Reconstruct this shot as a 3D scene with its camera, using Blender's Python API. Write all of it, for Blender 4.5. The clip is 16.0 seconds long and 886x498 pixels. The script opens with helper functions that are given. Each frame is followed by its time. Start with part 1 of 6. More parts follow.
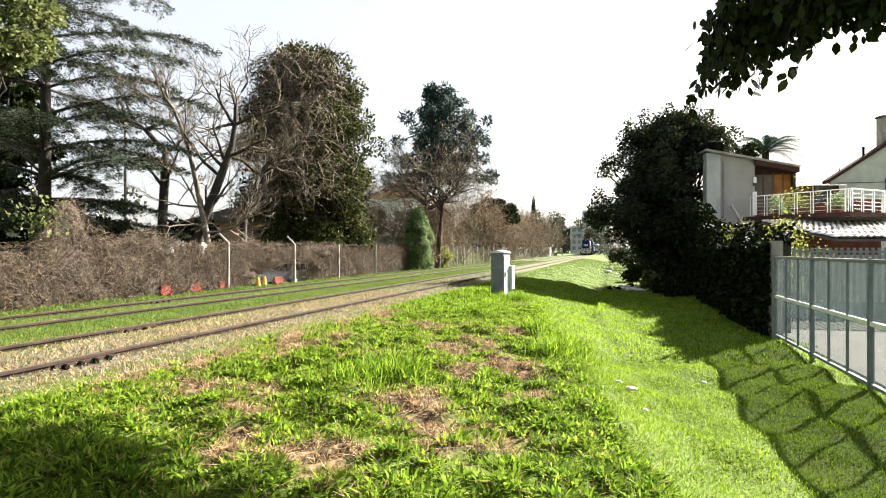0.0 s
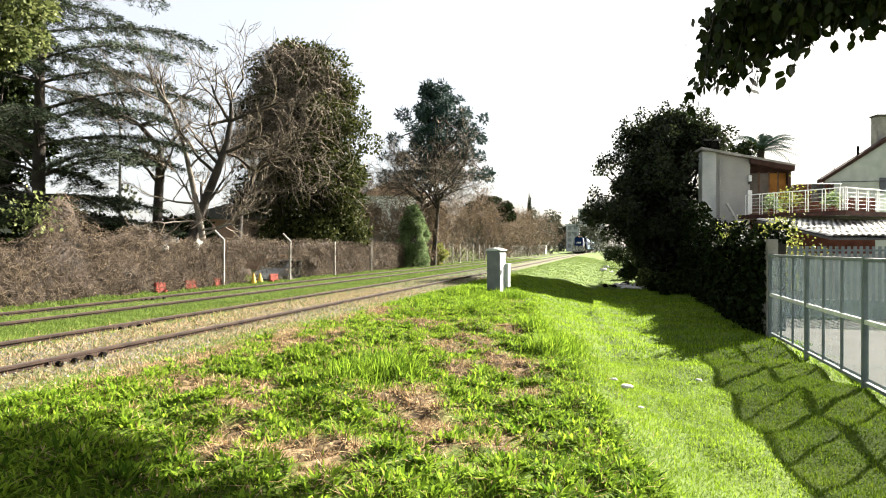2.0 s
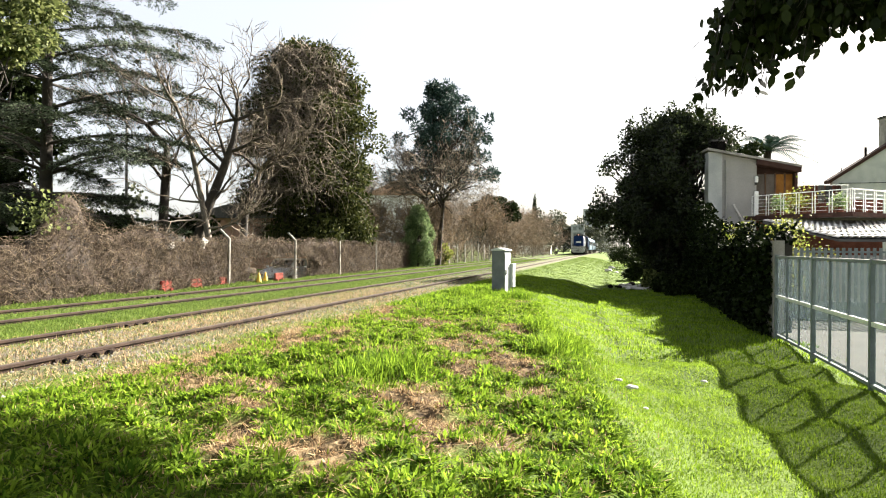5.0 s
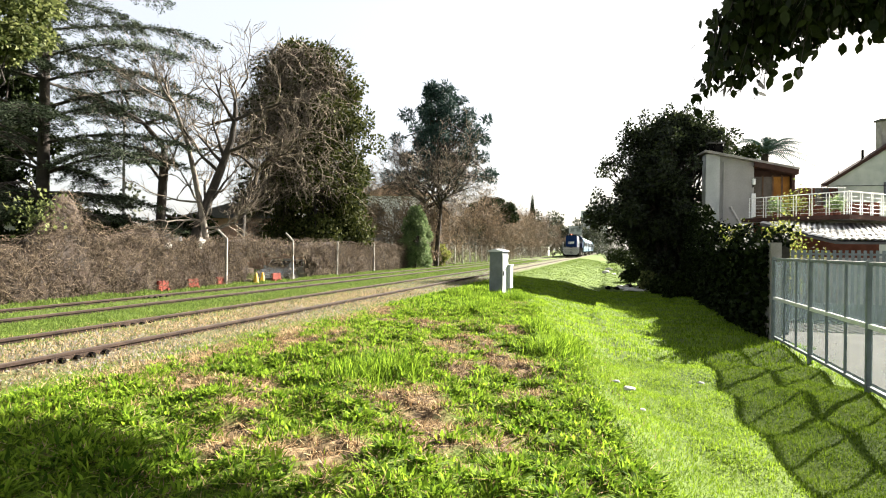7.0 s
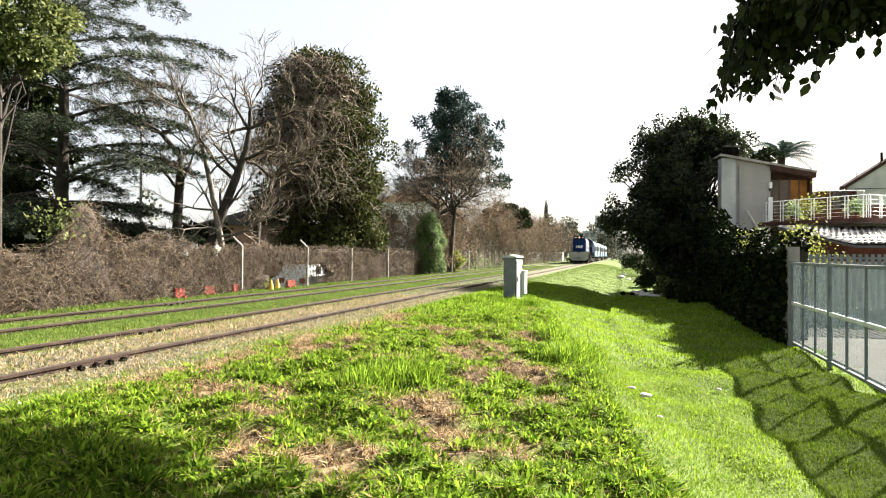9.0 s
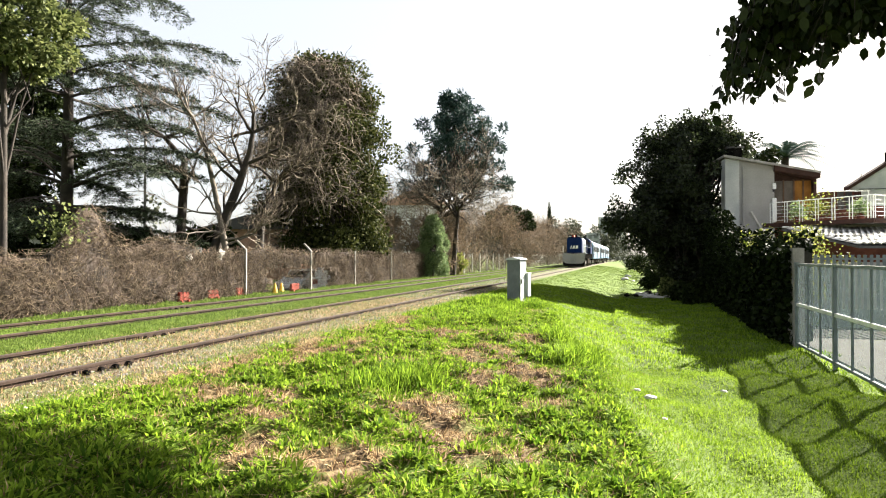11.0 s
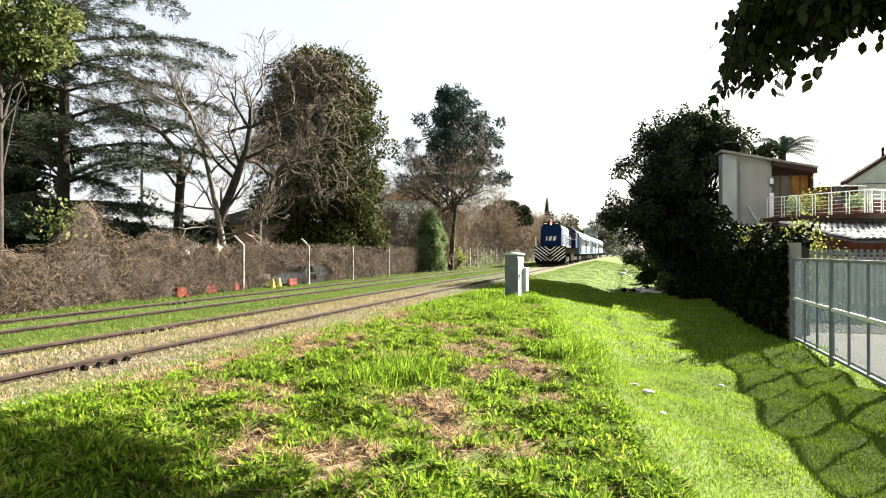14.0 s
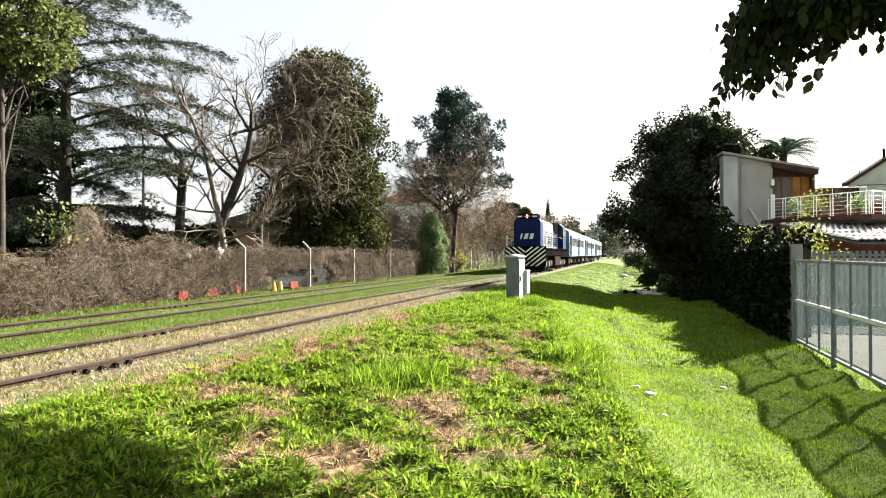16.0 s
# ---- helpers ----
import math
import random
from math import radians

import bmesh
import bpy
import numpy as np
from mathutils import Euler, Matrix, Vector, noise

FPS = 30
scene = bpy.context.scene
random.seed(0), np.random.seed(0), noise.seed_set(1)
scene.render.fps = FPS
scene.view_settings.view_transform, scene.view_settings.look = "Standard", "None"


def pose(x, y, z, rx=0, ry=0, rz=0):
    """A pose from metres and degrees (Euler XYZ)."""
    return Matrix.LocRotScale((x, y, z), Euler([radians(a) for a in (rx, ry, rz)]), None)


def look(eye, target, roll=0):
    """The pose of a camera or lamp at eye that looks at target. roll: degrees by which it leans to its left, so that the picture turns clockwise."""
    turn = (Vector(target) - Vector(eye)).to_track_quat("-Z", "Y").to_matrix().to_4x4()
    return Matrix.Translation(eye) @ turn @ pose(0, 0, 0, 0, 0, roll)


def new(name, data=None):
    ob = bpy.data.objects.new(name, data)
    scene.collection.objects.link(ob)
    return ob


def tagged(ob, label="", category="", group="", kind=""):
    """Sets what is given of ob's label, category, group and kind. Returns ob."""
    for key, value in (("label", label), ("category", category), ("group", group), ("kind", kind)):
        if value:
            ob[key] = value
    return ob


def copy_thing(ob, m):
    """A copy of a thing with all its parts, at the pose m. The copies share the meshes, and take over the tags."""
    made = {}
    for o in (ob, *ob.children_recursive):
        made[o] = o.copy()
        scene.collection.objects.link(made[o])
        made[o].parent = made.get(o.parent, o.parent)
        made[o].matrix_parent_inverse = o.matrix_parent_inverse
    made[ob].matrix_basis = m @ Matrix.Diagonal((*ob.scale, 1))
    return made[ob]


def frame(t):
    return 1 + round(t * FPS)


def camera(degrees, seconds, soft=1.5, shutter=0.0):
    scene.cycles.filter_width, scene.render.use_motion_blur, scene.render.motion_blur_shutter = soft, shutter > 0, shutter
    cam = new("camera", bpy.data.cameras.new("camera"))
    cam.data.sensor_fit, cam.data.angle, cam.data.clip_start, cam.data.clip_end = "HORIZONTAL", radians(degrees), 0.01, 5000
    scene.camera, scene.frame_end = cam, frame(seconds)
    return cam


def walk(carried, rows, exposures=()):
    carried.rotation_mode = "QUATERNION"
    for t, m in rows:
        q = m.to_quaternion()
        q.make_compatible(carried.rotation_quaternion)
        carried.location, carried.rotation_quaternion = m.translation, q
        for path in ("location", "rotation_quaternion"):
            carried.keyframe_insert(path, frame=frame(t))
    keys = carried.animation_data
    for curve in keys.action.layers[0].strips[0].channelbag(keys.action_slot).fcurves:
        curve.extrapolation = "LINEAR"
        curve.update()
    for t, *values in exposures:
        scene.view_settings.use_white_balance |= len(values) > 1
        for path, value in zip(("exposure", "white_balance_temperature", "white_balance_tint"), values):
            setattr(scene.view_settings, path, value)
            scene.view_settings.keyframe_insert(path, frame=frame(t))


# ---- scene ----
cam = camera(70.96, 16.0, soft=1.05)
walk(cam, [
    (0.0, pose(0.020, -0.001, 1.323, 90.098, -0.030, 15.366)),
    (0.5, pose(0.021, 0.004, 1.326, 90.263, 0.020, 15.205)),
    (1.0, pose(0.018, 0.006, 1.318, 90.281, -0.152, 15.089)),
    (1.5, pose(0.013, 0.004, 1.323, 90.037, -0.160, 14.871)),
    (2.0, pose(0.012, 0.009, 1.319, 89.875, -0.195, 14.982)),
    (2.5, pose(0.013, 0.009, 1.319, 89.975, -0.111, 15.106)),
    (3.0, pose(0.010, 0.005, 1.322, 90.145, -0.177, 15.516)),
    (3.5, pose(0.008, 0.007, 1.319, 90.101, -0.267, 15.786)),
    (4.0, pose(0.007, 0.006, 1.322, 89.878, -0.257, 15.640)),
    (6.5, pose(0.005, 0.011, 1.311, 89.893, -0.646, 15.235)),
    (7.0, pose(0.003, 0.015, 1.311, 89.956, -0.682, 15.209)),
    (7.5, pose(0.001, 0.017, 1.315, 89.850, -0.593, 15.108)),
    (8.0, pose(0.005, 0.009, 1.318, 89.922, -0.511, 15.443)),
    (8.5, pose(-0.004, 0.007, 1.319, 90.463, -0.759, 15.859)),
    (9.0, pose(0.002, 0.008, 1.320, 90.493, -0.352, 16.474)),
    (11.5, pose(-0.001, 0.000, 1.324, 90.750, -0.058, 16.782)),
    (12.0, pose(0.001, 0.003, 1.324, 90.509, -0.029, 16.477)),
    (12.5, pose(-0.003, 0.001, 1.320, 90.205, -0.020, 16.549)),
    (13.0, pose(-0.001, 0.001, 1.320, 90.204, -0.026, 16.560)),
    (13.5, pose(-0.002, 0.002, 1.323, 90.315, 0.089, 16.422)),
    (14.0, pose(-0.010, 0.000, 1.322, 90.280, -0.010, 16.553)),
    (14.5, pose(-0.004, -0.003, 1.325, 90.278, 0.064, 16.649)),
    (15.0, pose(-0.007, 0.001, 1.325, 90.329, 0.100, 16.632)),
    (15.5, pose(-0.006, -0.003, 1.326, 90.438, 0.175, 16.750)),
    (16.0, pose(-0.008, -0.005, 1.326, 90.503, 0.154, 16.662)),
])

# world: hazy winter daylight, sun ahead and to the right
SUN_AZ, SUN_EL = radians(35.7), radians(30.6)
world = bpy.data.worlds.new("sky")
scene.world = world
world.use_nodes = True
wn = world.node_tree.nodes
sky = wn.new("ShaderNodeTexSky")
sky.sky_type, sky.sun_disc = "NISHITA", False
sky.sun_elevation, sky.sun_rotation = SUN_EL, SUN_AZ
sky.air_density, sky.dust_density, sky.ozone_density = 1.0, 3.0, 1.0
veil = wn.new("ShaderNodeMix")
veil.data_type = "RGBA"
veil.inputs[0].default_value = 0.62
veil.inputs[7].default_value = (5.05, 5.07, 5.08, 1)
world.node_tree.links.new(sky.outputs[0], veil.inputs[6])
world.node_tree.links.new(veil.outputs[2], wn["Background"].inputs[0])
wn["Background"].inputs[1].default_value = 0.031
to_sun = Vector((math.sin(SUN_AZ) * math.cos(SUN_EL), math.cos(SUN_AZ) * math.cos(SUN_EL), math.sin(SUN_EL)))
sun = new("sun", bpy.data.lights.new("sun", "SUN"))
sun.data.energy, sun.data.angle, sun.data.color = 5.0, radians(0.6), (1.0, 0.94, 0.82)
sun.matrix_world = look(to_sun * 50, (0, 0, 0))
scene.view_settings.exposure = 2.93


# ---- materials ----
def material(name, col_a, col_b, scale=4.0, rough=0.8, metal=0.0, bump=0.0, bump_scale=None, col_c=None, mottle=0.7, leafy=0.0, per_island=False, per_object=False, spec=0.5, detail=6.0, grain=0.45):
    """Two-scale mottled surface: broad stains between col_a and col_b, fine grain, optional bump."""
    m = bpy.data.materials.new(name)
    m.use_nodes = True
    n, l = m.node_tree.nodes, m.node_tree.links
    b = n["Principled BSDF"]
    b.inputs["Roughness"].default_value, b.inputs["Metallic"].default_value = rough, metal
    b.inputs["Specular IOR Level"].default_value = spec
    tc = n.new("ShaderNodeTexCoord")
    big = n.new("ShaderNodeTexNoise")
    big.inputs["Scale"].default_value, big.inputs["Detail"].default_value = scale, detail
    l.new(tc.outputs["Object"], big.inputs["Vector"])
    fine = n.new("ShaderNodeTexNoise")
    fine.inputs["Scale"].default_value, fine.inputs["Detail"].default_value = scale * 14, 3
    l.new(tc.outputs["Object"], fine.inputs["Vector"])
    ramp = n.new("ShaderNodeValToRGB")
    ramp.color_ramp.elements[0].position, ramp.color_ramp.elements[1].position = 0.5 - mottle * 0.25, 0.5 + mottle * 0.25
    ramp.color_ramp.elements[0].color, ramp.color_ramp.elements[1].color = (*col_a, 1), (*col_b, 1)
    if col_c:
        e = ramp.color_ramp.elements.new(0.5)
        e.color = (*col_c, 1)
    if per_island or per_object:
        rnd = n.new("ShaderNodeNewGeometry" if per_island else "ShaderNodeObjectInfo")
        mixv = n.new("ShaderNodeMath")
        mixv.operation = "MULTIPLY_ADD"
        mixv.inputs[1].default_value, mixv.inputs[2].default_value = 0.55, 0.0
        l.new(rnd.outputs["Random Per Island" if per_island else "Random"], mixv.inputs[0])
        add = n.new("ShaderNodeMath")
        add.operation = "MULTIPLY_ADD"
        add.inputs[1].default_value = 0.45
        l.new(big.outputs["Fac"], add.inputs[0])
        l.new(mixv.outputs[0], add.inputs[2])
        l.new(add.outputs[0], ramp.inputs[0])
    else:
        l.new(big.outputs["Fac"], ramp.inputs[0])
    mul = n.new("ShaderNodeMix")
    mul.data_type, mul.blend_type = "RGBA", "MULTIPLY"
    mul.inputs[0].default_value = grain
    fr = n.new("ShaderNodeValToRGB")
    fr.color_ramp.elements[0].position, fr.color_ramp.elements[1].position = 0.3, 0.7
    fr.color_ramp.elements[0].color, fr.color_ramp.elements[1].color = (0.45, 0.45, 0.45, 1), (1.25, 1.25, 1.25, 1)
    l.new(fine.outputs["Fac"], fr.inputs[0])
    l.new(ramp.outputs[0], mul.inputs[6])
    l.new(fr.outputs[0], mul.inputs[7])
    l.new(mul.outputs[2], b.inputs["Base Color"])
    if bump:
        bn = n.new("ShaderNodeBump")
        bn.inputs["Strength"].default_value, bn.inputs["Distance"].default_value = bump, 0.03
        src = fine
        if bump_scale:
            src = n.new("ShaderNodeTexNoise")
            src.inputs["Scale"].default_value, src.inputs["Detail"].default_value = bump_scale, 5
            l.new(tc.outputs["Object"], src.inputs["Vector"])
        l.new(src.outputs["Fac"], bn.inputs["Height"])
        l.new(bn.outputs[0], b.inputs["Normal"])
    if leafy:
        tr = n.new("ShaderNodeBsdfTranslucent")
        ms = n.new("ShaderNodeMixShader")
        ms.inputs[0].default_value = leafy
        l.new(mul.outputs[2], tr.inputs["Color"])
        l.new(b.outputs[0], ms.inputs[1])
        l.new(tr.outputs[0], ms.inputs[2])
        l.new(ms.outputs[0], n["Material Output"].inputs["Surface"])
    return m


M_GRASS = material("grass_blades", (0.066, 0.120, 0.007), (0.225, 0.325, 0.028), 0.9, 0.7, leafy=0.5, per_island=True, spec=0.05)
M_WEED = material("weed_leaves", (0.040, 0.085, 0.006), (0.22, 0.33, 0.028), 1.2, 0.7, leafy=0.5, per_island=True, spec=0.05)
M_STRAW = material("straw", (0.11, 0.074, 0.04), (0.48, 0.345, 0.19), 1.5, 0.85, leafy=0.2, per_island=True, spec=0.08)
M_DEAD = material("dead_weed", (0.06, 0.035, 0.018), (0.30, 0.185, 0.09), 1.5, 0.9, leafy=0.15, per_island=True, spec=0.05)
M_RAIL = material("rusty_rail", (0.016, 0.010, 0.008), (0.045, 0.028, 0.02), 3, 0.85, 0.0, 0.3, spec=0.15)
M_RAILTOP = material("worn_rail_head", (0.03, 0.021, 0.016), (0.07, 0.052, 0.042), 5, 0.7, 0.0, spec=0.2)
M_STONE = material("ballast", (0.06, 0.055, 0.048), (0.19, 0.175, 0.155), 2, 0.9, per_island=True, spec=0.2)
M_CONC = material("weathered_concrete", (0.2, 0.185, 0.165), (0.33, 0.31, 0.28), 2.5, 0.9, bump=0.15)
# Dark copy: the shade on the cabinet's near face is in the colour.
M_CAB = material("shaded_cabinet_grey", (0.095, 0.108, 0.112), (0.15, 0.163, 0.168), 3, 0.65, bump=0.05, spec=0.3)
# Light copy for the cabinet's sunlit side; also the junction box's own colour.
M_CABW = material("sunlit_and_pale_cabinet_paint", (0.38, 0.40, 0.41), (0.5, 0.52, 0.52), 3, 0.6, bump=0.05)
M_TWIG = material("dry_vine", (0.042, 0.031, 0.021), (0.150, 0.115, 0.080), 0.8, 0.9, per_island=True, spec=0.1)
M_VINESHADE = material("vine_mat", (0.0186, 0.0124, 0.00868), (0.062, 0.0403, 0.0279), 2.5, 0.95, bump=1.0, bump_scale=9)
M_BRANCH = material("pale_bark", (0.0651, 0.0512, 0.0395), (0.158, 0.135, 0.107), 2.0, 0.9, bump=0.5)
M_BARK = material("dark_bark", (0.0141, 0.0105, 0.00806), (0.0403, 0.0302, 0.0222), 3.0, 0.95, bump=0.8)
M_TWIGPALE = material("bare_twigs", (0.06, 0.047, 0.036), (0.21, 0.172, 0.132), 0.7, 0.9, per_island=True, spec=0.1)
M_BRUSH = material("brown_brush", (0.06, 0.042, 0.028), (0.27, 0.195, 0.13), 0.4, 0.9, leafy=0.2, per_island=True, spec=0.1)
M_CEDAR = material("cedar_needles", (0.005, 0.009, 0.005), (0.085, 0.106, 0.066), 0.45, 0.75, leafy=0.1, per_island=True, spec=0.05)
M_IVYTREE = material("glossy_leaves", (0.012, 0.018, 0.004), (0.075, 0.082, 0.024), 0.5, 0.7, leafy=0.2, per_island=True, spec=0.05)
M_YELLOWLEAF = material("yellow_green_leaves", (0.05, 0.07, 0.01), (0.24, 0.25, 0.06), 0.8, 0.6, leafy=0.45, per_island=True, spec=0.08)
M_BROAD = material("sunlit_broad_leaves", (0.035, 0.05, 0.014), (0.185, 0.205, 0.075), 0.8, 0.6, leafy=0.4, per_island=True, spec=0.1)
M_GRASSDULL = material("worn_grass", (0.045, 0.075, 0.014), (0.14, 0.19, 0.04), 0.9, 0.7, leafy=0.4, per_island=True, spec=0.08)
M_PINE = material("pine_needles", (0.014, 0.03, 0.024), (0.045, 0.075, 0.065), 0.5, 0.7, leafy=0.12, per_island=True, spec=0.1)
M_SHRUB = material("shrub_leaves", (0.07, 0.11, 0.045), (0.21, 0.27, 0.12), 0.9, 0.6, leafy=0.4, per_island=True, spec=0.1)
# Near-black green: the wall's shaded face is put into this leaf colour.
M_IVY = material("shaded_ivy_leaves", (0.003, 0.006, 0.002), (0.016, 0.024, 0.007), 0.6, 0.7, leafy=0.05, per_island=True, spec=0.03)
M_DARKLEAF = material("dark_leaves", (0.006, 0.011, 0.003), (0.03, 0.042, 0.012), 0.6, 0.7, leafy=0.1, per_island=True, spec=0.05)
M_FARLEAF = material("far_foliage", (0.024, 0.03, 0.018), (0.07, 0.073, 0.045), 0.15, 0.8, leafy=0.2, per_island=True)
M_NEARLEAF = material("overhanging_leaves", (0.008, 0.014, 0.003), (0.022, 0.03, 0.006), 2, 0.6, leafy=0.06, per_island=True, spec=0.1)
M_WALL = material("grey_render", (0.27, 0.26, 0.245), (0.34, 0.325, 0.31), 0.9, 0.9, bump=0.08, grain=0.15)
M_WALLPALE = material("pale_render", (0.36, 0.37, 0.36), (0.50, 0.50, 0.48), 1.2, 0.9, bump=0.08, grain=0.2)
M_WOOD = material("varnished_wood", (0.05, 0.022, 0.01), (0.11, 0.055, 0.025), 3, 0.5, bump=0.1, spec=0.3)
M_AMBER = material("amber_curtain", (0.16, 0.062, 0.008), (0.25, 0.115, 0.02), 2, 0.7, spec=0.2)
M_DARKWOOD = material("dark_brown_fascia", (0.03, 0.014, 0.011), (0.06, 0.03, 0.022), 3, 0.7, bump=0.1, spec=0.15)
M_REDWALL = material("red_brown_wall", (0.075, 0.024, 0.016), (0.13, 0.046, 0.03), 2, 0.85, bump=0.2, spec=0.15)
M_CURTAIN = material("drab_curtain", (0.085, 0.072, 0.06), (0.13, 0.11, 0.095), 2, 0.8, spec=0.2)
M_WHITE = material("white_paint", (0.68, 0.68, 0.66), (0.82, 0.82, 0.8), 3, 0.5)
M_TILE = material("pale_roof_tile", (0.60, 0.57, 0.53), (0.85, 0.83, 0.79), 2.5, 0.6, bump=0.2, per_object=True, grain=0.25)
M_YARD = material("yard_concrete", (0.032, 0.030, 0.027), (0.06, 0.057, 0.05), 1.2, 0.9, bump=0.1, spec=0.1)
M_STEEL = material("galvanised_steel", (0.12, 0.145, 0.15), (0.2, 0.23, 0.235), 4, 0.5, 0.3)
# Near-white copy of the steel: the mid rail's highlight is painted in.
M_STEELGLINT = material("steel_rail_highlight", (0.62, 0.64, 0.64), (0.8, 0.81, 0.81), 5, 0.35, 0.3)
M_NAVY = material("navy_paint", (0.0045, 0.015, 0.062), (0.008, 0.023, 0.09), 0.8, 0.6, spec=0.06)
M_UNDER = material("grimy_underframe", (0.003, 0.003, 0.003), (0.012, 0.011, 0.010), 4, 0.95, bump=0.2, spec=0.0)
M_BOGIE = material("dusty_bogie", (0.006, 0.0055, 0.005), (0.055, 0.048, 0.042), 3, 0.95, bump=0.3, spec=0.0)
# Pale grey that carries the sun glare on the navy hood side.
M_HOODGLARE = material("hood_glare_grey", (0.13, 0.145, 0.17), (0.20, 0.215, 0.245), 0.9, 0.5, spec=0.3)
M_SKYBLUE = material("sky_blue_paint", (0.06, 0.15, 0.26), (0.10, 0.21, 0.33), 0.6, 0.5, spec=0.3)
M_COACH = material("coach_white_paint", (0.095, 0.14, 0.18), (0.135, 0.19, 0.235), 0.8, 0.5, spec=0.3)
M_BLACK = material("black_rubber", (0.012, 0.012, 0.012), (0.03, 0.03, 0.03), 4, 0.6)
M_RED = material("red_plastic", (0.15, 0.022, 0.014), (0.23, 0.042, 0.027), 3, 0.6, spec=0.2)
M_YELLOW = material("yellow_plastic", (0.55, 0.32, 0.02), (0.7, 0.48, 0.06), 3, 0.5)
M_SALMON = material("salmon_render", (0.42, 0.24, 0.16), (0.55, 0.36, 0.27), 1.5, 0.9)
# Distance haze is put into these flat pale wall and window greys.
M_HAZE = material("haze_paled_render", (0.34, 0.35, 0.36), (0.44, 0.45, 0.46), 0.1, 0.9)
M_DIMGLASS = material("hazy_far_window", (0.16, 0.17, 0.18), (0.22, 0.23, 0.24), 0.3, 0.8)
M_SLATE = material("grey_roofing", (0.06, 0.058, 0.056), (0.12, 0.115, 0.11), 1.2, 0.85, bump=0.2, spec=0.2)
M_GLASS = material("dark_window_glass", (0.02, 0.025, 0.03), (0.05, 0.06, 0.07), 1, 0.12, spec=0.8)
M_TINT = material("tinted_window", (0.006, 0.008, 0.010), (0.014, 0.017, 0.02), 3, 0.8, spec=0.03)
M_SPRING = material("dusty_steel", (0.10, 0.10, 0.095), (0.22, 0.21, 0.20), 4, 0.7, spec=0.3)
M_ASPHALT = material("old_asphalt", (0.035, 0.034, 0.032), (0.07, 0.068, 0.064), 1.5, 0.9, bump=0.2, spec=0.2)
M_CARWHITE = material("white_car_paint", (0.76, 0.77, 0.78), (0.84, 0.85, 0.85), 0.6, 0.35, spec=0.5, grain=0.1)
M_GREYVINE = material("grey_dry_vine", (0.055, 0.044, 0.035), (0.26, 0.213, 0.165), 0.9, 0.9, per_island=True, spec=0.1)
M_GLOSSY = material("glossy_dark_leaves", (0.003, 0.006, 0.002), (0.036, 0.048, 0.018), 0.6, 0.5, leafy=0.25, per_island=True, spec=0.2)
M_LITTER = material("pale_litter", (0.3, 0.29, 0.26), (0.5, 0.48, 0.45), 4, 0.8, bump=0.3)


def glow(name, col, strength):
    m = bpy.data.materials.new(name)
    m.use_nodes = True
    b = m.node_tree.nodes["Principled BSDF"]
    b.inputs["Base Color"].default_value = (*col, 1)
    b.inputs["Emission Color"].default_value, b.inputs["Emission Strength"].default_value = (*col, 1), strength
    return m


M_LAMP = glow("lit_headlamp", (1.0, 0.6, 0.45), 0.4)
M_MARKER = glow("lit_red_marker", (1.0, 0.06, 0.03), 0.1)


def mesh_sheet(name, col, see):
    """Fine perforated sheet: lets a share of the light straight through."""
    m = material(name, tuple(c * 0.85 for c in col), col, 1.2, 0.6)
    n, l = m.node_tree.nodes, m.node_tree.links
    t, ms = n.new("ShaderNodeBsdfTransparent"), n.new("ShaderNodeMixShader")
    ms.inputs[0].default_value = see
    l.new(n["Principled BSDF"].outputs[0], ms.inputs[1])
    l.new(t.outputs[0], ms.inputs[2])
    l.new(ms.outputs[0], n["Material Output"].inputs["Surface"])
    return m


M_MESH = mesh_sheet("perforated_sheet", (0.30, 0.36, 0.37), 0.55)
M_MESHDENSE = mesh_sheet("dense_perforated_sheet", (0.30, 0.36, 0.38), 0.53)


